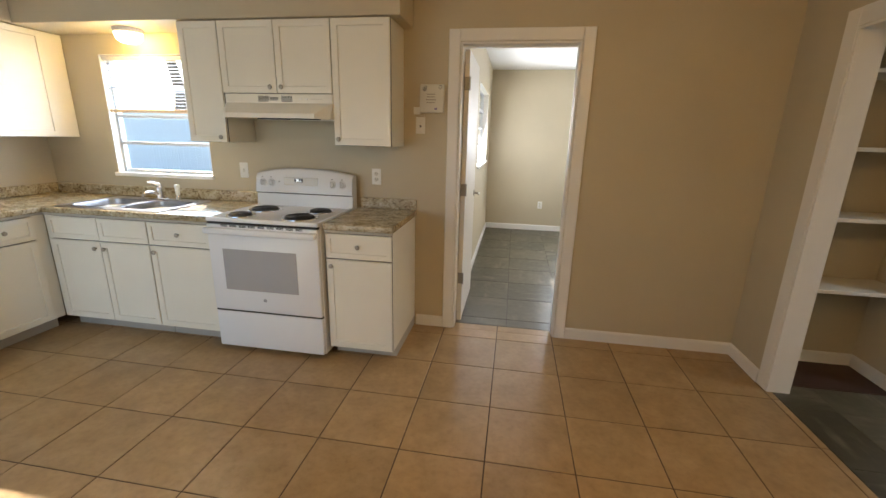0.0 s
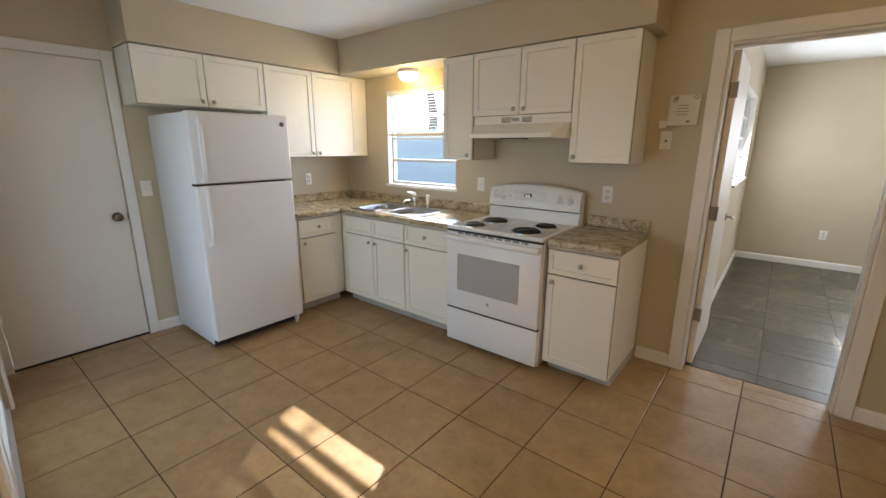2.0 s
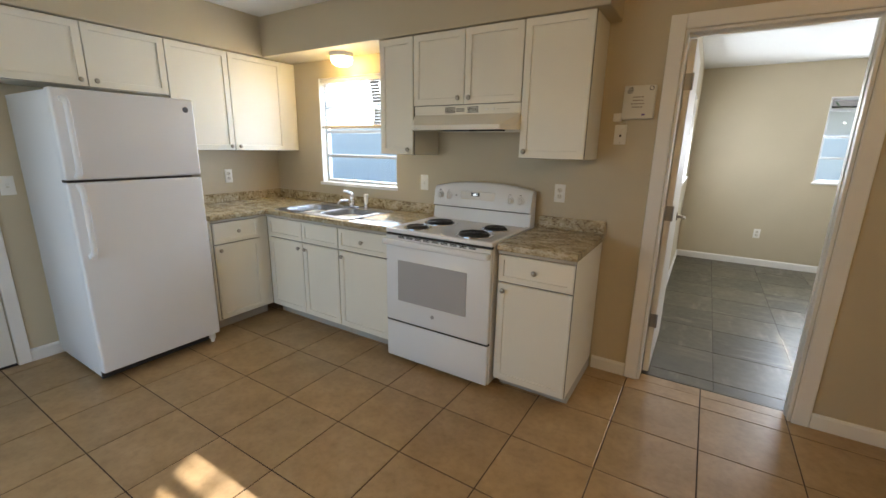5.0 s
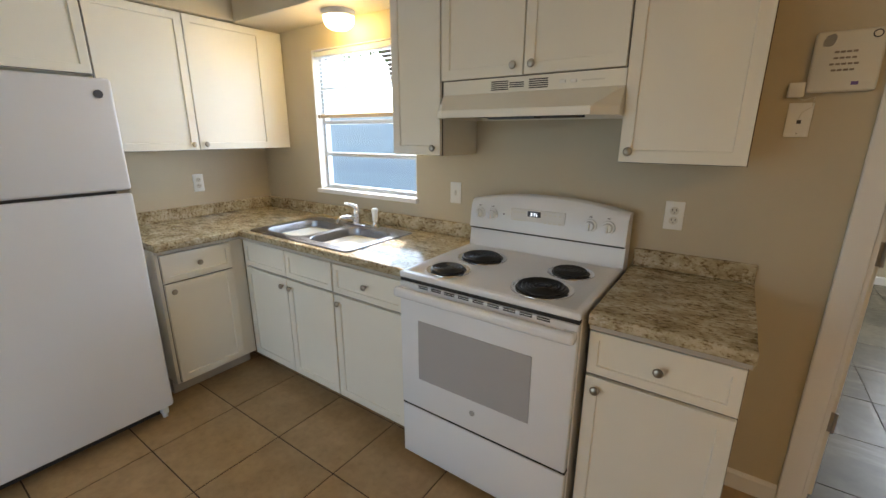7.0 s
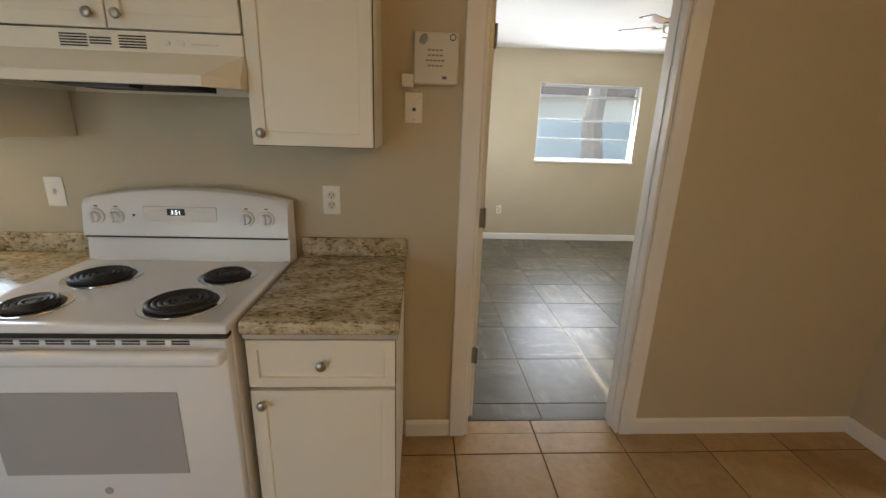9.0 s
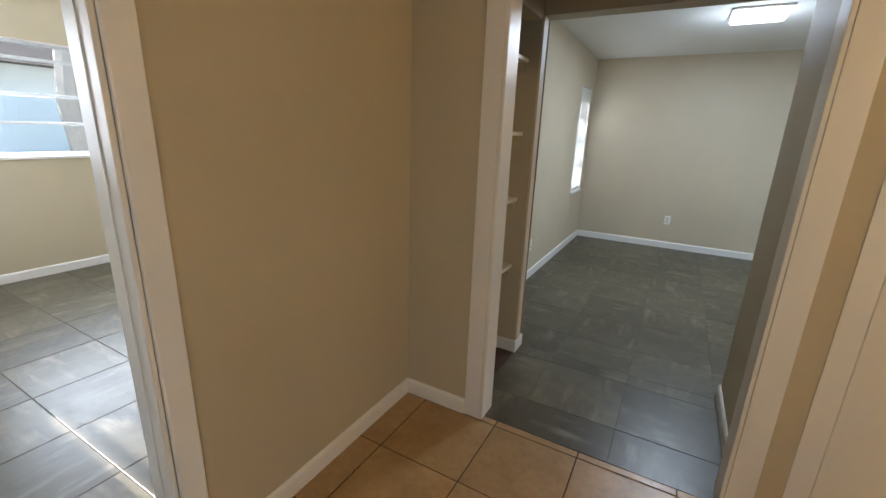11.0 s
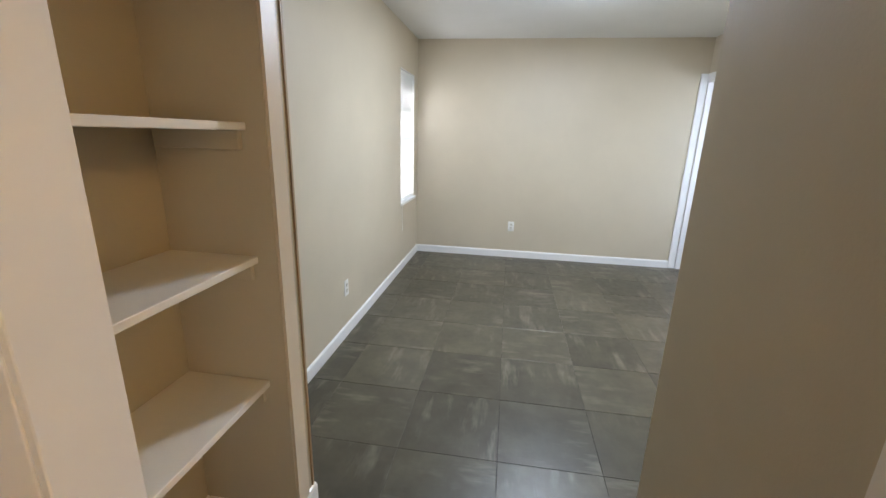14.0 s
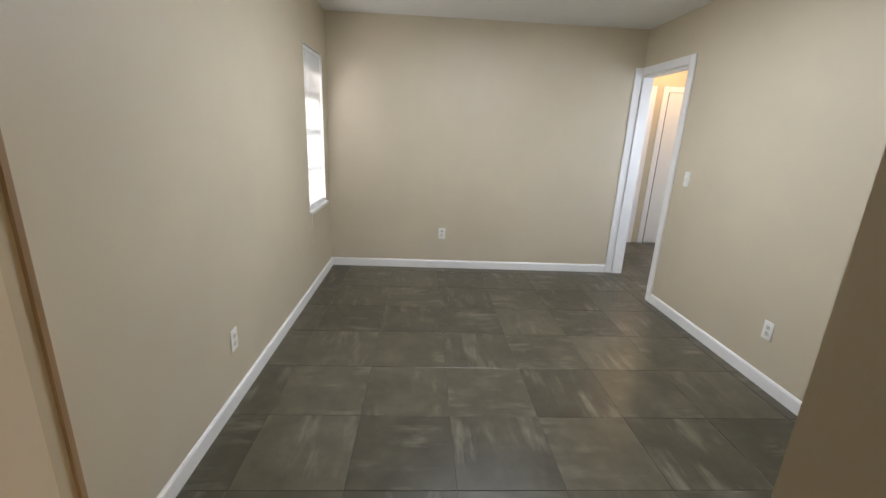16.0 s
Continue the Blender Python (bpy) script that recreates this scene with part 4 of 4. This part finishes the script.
box(bm, -0.20, 0.20, -0.20, 0.20, -0.018, -0.0005, 0.004)
part("frame", bm, TRIM, ll)
bm = bmesh.new()
box(bm, -0.185, 0.185, -0.185, 0.185, -0.046, -0.0185, 0.014, 3)
gl = part("diffuser", bm, PANEL, ll, "glowing white diffuser", True)
gl.visible_shadow = False
pl = thing("ceiling_lamp", pose(10.95, -4.0, CL), "warm lit globe lamp of the passage", "ceiling lamp")
bm = bmesh.new()
lathe(bm, (0, 0, -0.03), [(0.07, 0), (0.075, 0.0295)], 24)
part("base", bm, TRIM, pl, smooth=True)
bm = bmesh.new()
lathe(bm, (0, 0, -0.17), [(0.02, 0), (0.07, 0.02), (0.1, 0.07), (0.08, 0.12), (0.055, 0.139)], 24)
gl = part("shade", bm, GLOBE, pl, smooth=True)
gl.visible_shadow = False


# ---- doors ----
def door_leaf(name, m, w, h, label, handle="knob", hinges=(), knob_mat=None, z0=0.012, hinge_mat=None):
    """A flush leaf: local x along it from the hinge at 0, thickness 0.035 towards +y."""
    ob = tagged(new(name), label, "door", kind="structure")
    ob.matrix_world = m
    boxpart("leaf", (0.002, w - 0.002, 0, 0.035, z0, h), DOORP, ob, 0.002)
    x = w - 0.068
    km = knob_mat or BRONZE
    bm = bmesh.new()
    for s, y in ((-1, 0), (1, 0.035)):
        if handle == "knob":
            cyl(bm, (x, y - s * 0.0005, 0.955), 0.033, s * 0.006, "y", 24)
            cyl(bm, (x, y, 0.955), 0.012, s * 0.035, "y", 16)
            cyl(bm, (x, y + s * 0.03, 0.955), 0.018, s * 0.012, "y", 24, 0.028)
            cyl(bm, (x, y + s * 0.042, 0.955), 0.028, s * 0.014, "y", 24, 0.026)
            cyl(bm, (x, y + s * 0.056, 0.955), 0.026, s * 0.006, "y", 24, 0.014)
        else:
            cyl(bm, (x, y - s * 0.0005, 0.955), 0.03, s * 0.008, "y", 24)
            tube(bm, [(x, y, 0.955), (x, y + s * 0.045, 0.955), (x - 0.02, y + s * 0.052, 0.955), (x - 0.11, y + s * 0.05, 0.957)], [0.01, 0.01, 0.01, 0.008])
    part("door_handle", bm, km, ob, "round metal door knob" if handle == "knob" else "metal lever handle", True)
    for z in hinges:
        bm = bmesh.new()
        cyl(bm, (-0.004, -0.004, z - 0.045), 0.006, 0.09, "z", 12)
        box(bm, -0.001, 0.0015, -0.001, 0.034, z - 0.044, z + 0.044, 0.0005)
        for dz in (-0.03, 0, 0.03):
            cyl(bm, (0.0, 0.016 + (0.006 if dz == 0 else 0), z + dz), 0.0035, -0.0022, "x", 10)
        part("hinge", bm, hinge_mat or HINGE, ob, "metal butt hinge", True)
    return ob


door_leaf("door_bedroom", pose(3.474, 0.114, 0, 0, 0, 90), 0.75, 2.02, "white painted flush bedroom door standing open", hinges=(1.80, 1.06, 0.37), handle="lever", knob_mat=NICKEL)
sd = door_leaf("door_side", pose(-0.012, -2.857, 0, 0, 0, 90), 0.771, 2.03, "closed cream painted flush side door with bronze knob", hinges=(1.8, 0.3))
boxpart("strike", (0.767, 0.771, -0.002, 0.001, 0.93, 0.98), BRONZE, sd)
# dark fill painted as the shade under the leaf
boxpart("threshold_shade", (0.001, 0.77, 0.004, 0.10, 0, 0.011), SHADEFILL, sd)
bd_ = tagged(new("door_closet"), "white folding closet doors, closed, with small knob", "door", kind="structure")
bd_.matrix_world = pose(5.405, -1.74, 0, 0, 0, -90)
for k in range(4):
    pnl = boxpart("panel", (k * 0.226 + 0.0005, (k + 1) * 0.226 - 0.003, 0, 0.03, 0.012, 2.02), DOORP, bd_, 0.003)
    if k in (1, 2):
        bm = bmesh.new()
        lathe(bm, (0, 0, 0), [(0.006, 0), (0.006, 0.012), (0.016, 0.02), (0.016, 0.026), (0.008, 0.031)], 18)
        kb = part("knob", bm, PLASTIC, pnl, "small white round knob", True)
        kb.matrix_local = pose(0.345 if k == 1 else 0.565, 0, 0.96, 90)
# dark sheet standing for the unlit closet behind the panel gaps
boxpart("closet_shade_back", (0.0, 0.90, 0.04, 0.05, 0.0, 2.025), SHADEFILL, bd_)
ed = door_leaf("door_passage", pose(11.362, -4.078, 0, 0, 0, -90), 0.72, 2.03, "closed white passage door with dark hinges", hinges=(1.82, 1.06, 0.28), knob_mat=BRONZE, hinge_mat=BRONZE)
# proud dark strip painted as the shade in the hinge-side gap
boxpart("hinge_shade_strip", (-0.006, 0.006, -0.001, 0.03, 0.0, 2.03), SHADEFILL, ed)
casing("trim_passage_door", pose(11.37, -4.07, 0, 0, 0, -90), 0.735, 2.035, 0.075, WT + " round the white passage door")
casing("trim_far_door", pose(11.37, -3.16, 0, 0, 0, -90), 0.67, 2.03, 0.075, WT + " round the far room doorway")
door_leaf("door_far_room", pose(11.375, -3.163, 0, 0, 0, -90), 0.664, 2.02, "white far room door, closed, with black knob", knob_mat=BLACK)

# ---- niche shelves ----
for z in (1.835, 1.436, 1.046, 0.616):
    sh = thing("niche_shelf", pose(5.532, 0, z), "cream painted wooden shelf board in the wall niche", "shelf", "niche shelves")
    boxpart("board", (0.0, 0.626, -0.30, -0.002, -0.022, 0), SHELFP, sh, 0.002)
    boxpart("cleat", (0.607, 0.626, -0.285, -0.015, -0.075, -0.0225), WALL, sh, 0.002)
    boxpart("cleat", (0.0, 0.019, -0.285, -0.015, -0.075, -0.0225), WALL, sh, 0.002)


# ---- windows ----
def window(name, m, w, h, wall_t, rows, label, sill=True, frame=0.03, bars=()):
    """An awning window: local x along the wall, y outwards, z up from the sill."""
    ob = tagged(new(name), label, "window", kind="structure")
    ob.matrix_world = m
    y0, y1 = wall_t - 0.055, wall_t - 0.015
    bm = bmesh.new()
    for d in ((0.002, frame, y0, y1, 0.002, h - 0.002), (w - frame, w - 0.002, y0, y1, 0.002, h - 0.002), (frame, w - frame, y0 + 0.001, y1, 0.002, frame), (frame, w - frame, y0 + 0.001, y1, h - frame, h - 0.002)):
        box(bm, *d, bevel=0.002)
    part("window_frame", bm, ALU, ob)
    lo, hi = frame, h - frame
    cuts = [lo] + (list(bars) or [lo + k * (hi - lo) / rows for k in range(1, rows)]) + [hi]
    for k in range(rows):
        a, b = cuts[k], cuts[k + 1]
        boxpart("pane", (frame + 0.001, w - frame - 0.001, y0 + 0.018, y0 + 0.022, a + 0.001, b - 0.001), GLASS, ob).visible_shadow = False
        if k:
            boxpart("sash_bar", (frame + 0.001, w - frame - 0.001, y0 - 0.006, y0 + 0.030, a - 0.013, a + 0.013), ALU, ob, 0.002)
    if sill:
        bm = bmesh.new()
        box(bm, -0.012, w + 0.012, -0.025, -0.0005, -0.022, 0.006, 0.004, 2)
        box(bm, 0.003, w - 0.003, -0.001, y0 - 0.001, 0.0, 0.006, 0.001)
        part("window_sill", bm, TRIM, ob)
    bm = bmesh.new()
    box(bm, 0.001, 0.008, 0.001, y0 - 0.001, 0.007, h - 0.001)
    box(bm, w - 0.008, w - 0.001, 0.001, y0 - 0.001, 0.007, h - 0.001)
    box(bm, 0.008, w - 0.008, 0.001, y0 - 0.001, h - 0.008, h - 0.001)
    part("reveal", bm, TRIM, ob)
    return ob


def blind(m, w, top, bottom, pitch, tilt, label, depth=0.025, rail=None, wand=True, slats=SLATM):
    ob = thing("window_blind", m, label, "blind")
    bm = bmesh.new()
    box(bm, 0.012, w - 0.012, 0.006, 0.036, top - 0.03, top, 0.003)
    part("headrail", bm, SLATM, ob)
    n = round((top - 0.046 - bottom) / pitch) + 1
    bm = bmesh.new()
    d = depth / 2
    box(bm, 0.014, w - 0.014, -d, d, -0.0005, 0.0005)
    sl = mesh_of("slat", bm, slats)
    for k in range(n):
        o = new("slat", sl)
        o.parent = ob
        o.matrix_local = pose(0, 0.021, top - 0.04 - k * pitch, tilt + random.uniform(-2, 2), 0, 0)
    bm = bmesh.new()
    box(bm, 0.013, w - 0.013, 0.006, 0.036, bottom - 0.018, bottom + 0.006, 0.003)
    part("bottom_rail", bm, rail or SLATM, ob, "pale wooden bottom rail" if rail else "")
    for x in (0.12, w - 0.12):
        bm = bmesh.new()
        tube(bm, [(x, 0.006, top - 0.02), (x, 0.006, bottom)], 0.0008, 5)
        part("cord", bm, SLATM, ob)
    if wand:
        bm = bmesh.new()
        tube(bm, [(0.05, 0.0, top - 0.03), (0.052, -0.004, bottom - 0.33)], 0.0025, 6)
        part("wand", bm, SLATM, ob)
    return ob


WL = "white framed awning window with horizontal panes"
window("window_kitchen", pose(0.625, 0, 1.092), 0.865, 0.893, 0.11, 4, WL + " over the sink")
blind(pose(0.625, 0.0, 1.092), 0.865, 0.88, 0.49, 0.024, -4, "white slatted blind drawn halfway with a pale wooden rail", 0.025, rail=FOAM)
window("window_bedroom_side", pose(3.41, 1.75, 1.12, 0, 0, 90), 1.45, 0.90, 0.12, 4, WL + " of the bedroom")
window("window_bedroom_far", pose(4.70, 3.86, 1.085), 1.33, 0.965, 0.12, 4, WL + " of the bedroom", bars=(0.285, 0.525, 0.82))
# unseen window, added round the passage daylight lamp
window("window_passage_unseen", pose(8.8, -4.65, 0.9, 0, 0, 90), 1.0, 1.1, 0.10, 4, WL + " of the passage, unseen, added for daylight")
window("window_living", pose(9.20, 0.045, 0.715), 0.60, 1.315, 0.11, 4, "white framed living room window behind a blind")
blind(pose(9.20, 0.045, 0.715), 0.60, 1.30, 0.03, 0.023, -58, "white slatted blind drawn closed over the living room window", slats=SLATD)


# ---- ceiling fan ----
def fan():
    ob = thing("ceiling_fan", pose(5.02, 1.52, CB), "ceiling fan with brown blades and a lit glass shade", "ceiling fan")
    bm = bmesh.new()
    lathe(bm, (0, 0, -0.30), [(0.05, 0), (0.085, 0.015), (0.10, 0.05), (0.095, 0.10), (0.06, 0.125), (0.014, 0.13), (0.014, 0.24), (0.06, 0.26), (0.065, 0.2995)], 28)
    part("motor_housing", bm, NICKEL, ob, smooth=True)
    for k in range(5):
        a = 139 + 72 * k
        bm = bmesh.new()
        box(bm, 0.09, 0.17, -0.018, 0.018, -0.243, -0.237, 0.001)
        arm = part("blade_arm", bm, NICKEL, ob)
        arm.matrix_local = pose(0, 0, 0, 0, 0, a)
        bm = bmesh.new()
        vs = box(bm, 0.14, 0.40, -0.058, 0.058, -0.2355, -0.229, 0.002)
        for v in bm.verts:
            if v.co.x < 0.2:
                v.co.y *= 0.75
        bl = part("blade", bm, BLADE, ob, "brown wooden fan blade")
        bl.matrix_local = pose(0, 0, 0, 0, 0, a)
    bm = bmesh.new()
    lathe(bm, (0, 0, -0.40), [(0.03, 0), (0.055, 0.02), (0.06, 0.06), (0.045, 0.099)], 24)
    g = part("shade", bm, GLOBE, ob, "glowing glass shade", True)
    g.visible_shadow = False


fan()


# ---- patio door ----
pd = tagged(new("door_patio"), "white framed sliding glass patio door, closed", "door", kind="structure")
pd.matrix_world = SOUTH
for x0, x1, y in ((0.553, 1.50, -0.055), (1.45, 2.397, -0.10)):
    bm = bmesh.new()
    for d in ((x0, x0 + 0.06, 0.02, 2.02), (x1 - 0.06, x1, 0.02, 2.02), (x0 + 0.06, x1 - 0.06, 0.02, 0.10), (x0 + 0.06, x1 - 0.06, 1.94, 2.02)):
        box(bm, d[0], d[1], y, y + 0.035, d[2], d[3], 0.003)
    sa = part("sash", bm, TRIM, pd)
    boxpart("pane", (x0 + 0.061, x1 - 0.061, y + 0.015, y + 0.02, 0.101, 1.939), GLASS, sa).visible_shadow = False
boxpart("track", (0.553, 2.397, -0.118, -0.004, 0.0, 0.019), ALU, pd)
casing("trim_patio", SOUTH @ pose(2.40, 0, 0, 0, 0, 180), 1.85, 2.03, 0.07, WT + " round the patio door")

# ---- outdoors ----
def eave(name, dims):
    bm = bmesh.new()
    box(bm, *dims, bevel=0.01)
    structure(name, bm, SIDING, "pale roof eave, unseen, added to trim the sunlight", "eave")


# unseen eaves, added to limit how much sun enters the windows
eave("eave_kitchen", (-0.7, 2.73, 0.115, 0.66, 2.30, 2.42))
eave("eave_bedroom_side", (2.93, 3.285, 0.115, 4.5, 2.30, 2.42))
eave("eave_bedroom_far", (3.29, 7.4, 3.985, 4.5, 2.30, 2.42))
eave("eave_living", (6.93, 10.7, 0.16, 0.70, 2.30, 2.42))
bm = bmesh.new()
box(bm, -1.0, 13.0, -6.0, 0.10, 2.56, 2.7)
box(bm, 3.2, 7.4, 0.101, 4.5, 2.56, 2.7)
structure("roof", bm, SIDING, "flat roof slab over the house", "roof")


def fence(x0, y0, x1, y1, h, label):
    ob = thing("fence", pose(0, 0, -0.15), label, "fence")
    a, b = Vector((x0, y0, 0)), Vector((x1, y1, 0))
    n = int((b - a).length / 0.15)
    d = (b - a).normalized()
    ang = math.degrees(math.atan2(d.y, d.x))
    bm = bmesh.new()
    box(bm, 0, 0.1495, -0.009, 0.009, 0.03, h, 0.0015)
    me = mesh_of("board", bm, FENCE)
    for k in range(n):
        o = new("board", me)
        o.parent = ob
        o.matrix_local = pose(*(a + d * (0.15 * k)), 0, 0, ang) @ Matrix.Translation((0, 0, random.uniform(-0.02, 0.01)))
    for z in (0.4, h - 0.35):
        bm = bmesh.new()
        box(bm, 0, (b - a).length, 0.010, 0.05, z, z + 0.09)
        o = part("rail", bm, FENCE, ob)
        o.matrix_local = pose(*a, 0, 0, ang)


fence(-16, 5.2, 2.6, 5.2, 2.0, "weathered blue-grey board fence behind the yard")
fence(2.6, 9.0, 14, 9.0, 1.9, "weathered blue-grey board fence beyond the bedroom")
nh = thing("house", pose(5.0, 14, -0.15), "pale neighbouring house with a low pitched roof", "house")
boxpart("wall", (-4, 6, 0, 6, 0, 2.9), SIDING, nh)
bm = bmesh.new()
vs = [bm.verts.new(p) for p in ((-4.5, -0.6, 2.85), (6.5, -0.6, 2.85), (6.5, 6.6, 2.85), (-4.5, 6.6, 2.85), (-4.5, 3, 4.4), (6.5, 3, 4.4))]
for f in ((0, 1, 5, 4), (2, 3, 4, 5), (0, 4, 3), (1, 2, 5), (3, 2, 1, 0)):
    bm.faces.new([vs[i] for i in f])
part("roof", bm, BARK, nh, "brown shingle roof")
boxpart("window", (1.4, 2.6, -0.03, 0.02, 1.0, 2.1), ALU, nh, 0.01)


def tree(x, y, h, crown, seed, label, leaves=110, first=2, girth=1.0, bark=None):
    rnd = random.Random(seed)
    ob = thing("tree", pose(x, y, -0.2), label, "tree", "yard trees")
    bm = bmesh.new()
    tips = []
    trunk = [(rnd.uniform(-0.05, 0.05) * k, rnd.uniform(-0.05, 0.05) * k, h * 0.62 * k / 5) for k in range(6)]
    tube(bm, trunk, [girth * (0.22 - 0.025 * k) for k in range(6)], 10)
    for k in range(9):
        b = Vector(trunk[first + k % (6 - first)])
        a = k * 2.4 + rnd.uniform(-0.4, 0.4)
        rch = crown * rnd.uniform(0.6, 1.0)
        mid = b + Vector((math.cos(a) * rch * 0.5, math.sin(a) * rch * 0.5, h * 0.16))
        tip = b + Vector((math.cos(a) * rch, math.sin(a) * rch, h * rnd.uniform(0.22, 0.4)))
        tube(bm, [b, mid, tip], [0.09, 0.05, 0.015], 6)
        tips += [mid, tip, (mid + tip) / 2]
    part("trunk", bm, bark or BARK, ob)
    verts, faces = [], []
    for tp in tips:
        for _ in range(leaves):
            c = tp + Vector((rnd.gauss(0, 0.45), rnd.gauss(0, 0.45), rnd.gauss(0, 0.35)))
            u = Vector((rnd.gauss(0, 1), rnd.gauss(0, 1), rnd.gauss(0, 1))).normalized() * rnd.uniform(0.06, 0.12)
            w = u.orthogonal().normalized() * rnd.uniform(0.025, 0.05)
            i = len(verts)
            verts += [c - u, c + w, c + u, c - w]
            faces.append((i, i + 1, i + 2, i + 3))
    me = bpy.data.meshes.new("crown")
    me.from_pydata(verts, [], faces)
    me.materials.append(LEAF)
    cr = new("crown", me)
    cr.parent = ob


# trunk is in view; its dense unseen crown is set to cut the sun patch
tree(-5.1, 7.4, 6.9, 2.9, 21, "leafy yard tree behind the fence, unseen crown shaping the sun patch", 800, 4)
tree(-10.5, 9.0, 8.0, 2.6, 2, "leafy yard tree beyond the fence", 110, 4)
tree(2.4, 12.4, 6.0, 2.0, 3, "leafy yard tree beyond the fence")
tree(4.2, 11.2, 7.0, 2.2, 4, "leafy tree beside the neighbouring house")
tree(7.2, 8.0, 7.5, 2.4, 6, "yard tree outside the bedroom window, trunk coloured as sunlit", 110, 4, 1.3, SUNLITBARK)
tree(9.2, 6.0, 6.5, 2.2, 5, "leafy tree outside the living room window")


# ---- floors ----
def slab(name, x0, x1, y0, y1, mat, label):
    bm = bmesh.new()
    box(bm, x0, x1, y0, y1, -0.06, -0.0026)
    return structure(name, bm, mat, label, "floor")


def tiles(floor, rects, ox, oy, pitch, joint, mats, name="tile"):
    """Lay square tiles on a grid through (ox, oy), cut at the edges of the given rectangles."""
    full = {}
    for x0, x1, y0, y1 in rects:
        i0, i1 = math.floor((x0 - ox) / pitch), math.ceil((x1 - ox) / pitch)
        j0, j1 = math.floor((y0 - oy) / pitch), math.ceil((y1 - oy) / pitch)
        for i in range(i0, i1):
            for j in range(j0, j1):
                a0, a1 = max(x0, ox + i * pitch + joint / 2), min(x1, ox + (i + 1) * pitch - joint / 2)
                b0, b1 = max(y0, oy + j * pitch + joint / 2), min(y1, oy + (j + 1) * pitch - joint / 2)
                if a1 - a0 < 0.01 or b1 - b0 < 0.01:
                    continue
                k = (i + j) % len(mats)
                key = (round(a1 - a0, 3), round(b1 - b0, 3), k)
                if key not in full:
                    bm = bmesh.new()
                    w, d = (a1 - a0) / 2, (b1 - b0) / 2
                    e = 0.0015
                    lo = [bm.verts.new(p) for p in ((-w, -d, -0.006), (w, -d, -0.006), (w, d, -0.006), (-w, d, -0.006))]
                    mi = [bm.verts.new(p) for p in ((-w, -d, -0.0008), (w, -d, -0.0008), (w, d, -0.0008), (-w, d, -0.0008))]
                    up = [bm.verts.new(p) for p in ((-w + e, -d + e, 0), (w - e, -d + e, 0), (w - e, d - e, 0), (-w + e, d - e, 0))]
                    bm.faces.new(up)
                    for q in range(4):
                        bm.faces.new((lo[q], lo[(q + 1) % 4], mi[(q + 1) % 4], mi[q]))
                        bm.faces.new((mi[q], mi[(q + 1) % 4], up[(q + 1) % 4], up[q]))
                    full[key] = mesh_of(name, bm, mats[k])
                ob = new(name, full[key])
                ob.parent = floor
                ob.location = ((a0 + a1) / 2, (b0 + b1) / 2, random.uniform(-0.0004, 0.0004))


fk = slab("floor_kitchen", -0.12, 5.44, -3.4, 0.095, GROUT_TAN, "tan ceramic floor tiles with dark brown grout")
tiles(fk, [(0.0, 5.44, -3.28, 0.0), (3.437, 4.178, 0.002, 0.093)], 2.553, -1.353, 0.4065, 0.006, [TAN])
fl = slab("floor_living", 5.44, 12.3, -5.0, 0.2, GROUT_GREY, "dark grey stone-look floor tiles with brushed streaks")
tiles(fl, [(5.443, 6.28, -1.55, -0.365), (6.28, 9.98, -3.0, 0.045), (9.21, 9.962, -3.1, -3.001), (8.8, 11.37, -4.9, -3.101)], 7.545, -1.072, 0.461, 0.002, [GREY_A, GREY_B])
fb = slab("floor_bedroom", 3.29, 6.92, 0.095, 3.98, GROUT_GREY, "dark grey stone-look floor tiles of the bedroom")
tiles(fb, [(3.437, 4.178, 0.097, 0.112), (3.41, 6.8, 0.113, 3.86)], 3.84, 0.695, 0.461, 0.004, [GREY_A, GREY_B])
bm = bmesh.new()
box(bm, 5.53, 6.16, -0.362, 0, -0.004, 0.003)
structure("floor_niche", bm, REDFLOOR, "old dark red floor under the shelves", "floor")
bm = bmesh.new()
box(bm, -400, 400, -400, 400, -0.35, -0.15)
structure("ground", bm, GRASS, "patchy dry sandy grass around the house", "ground")
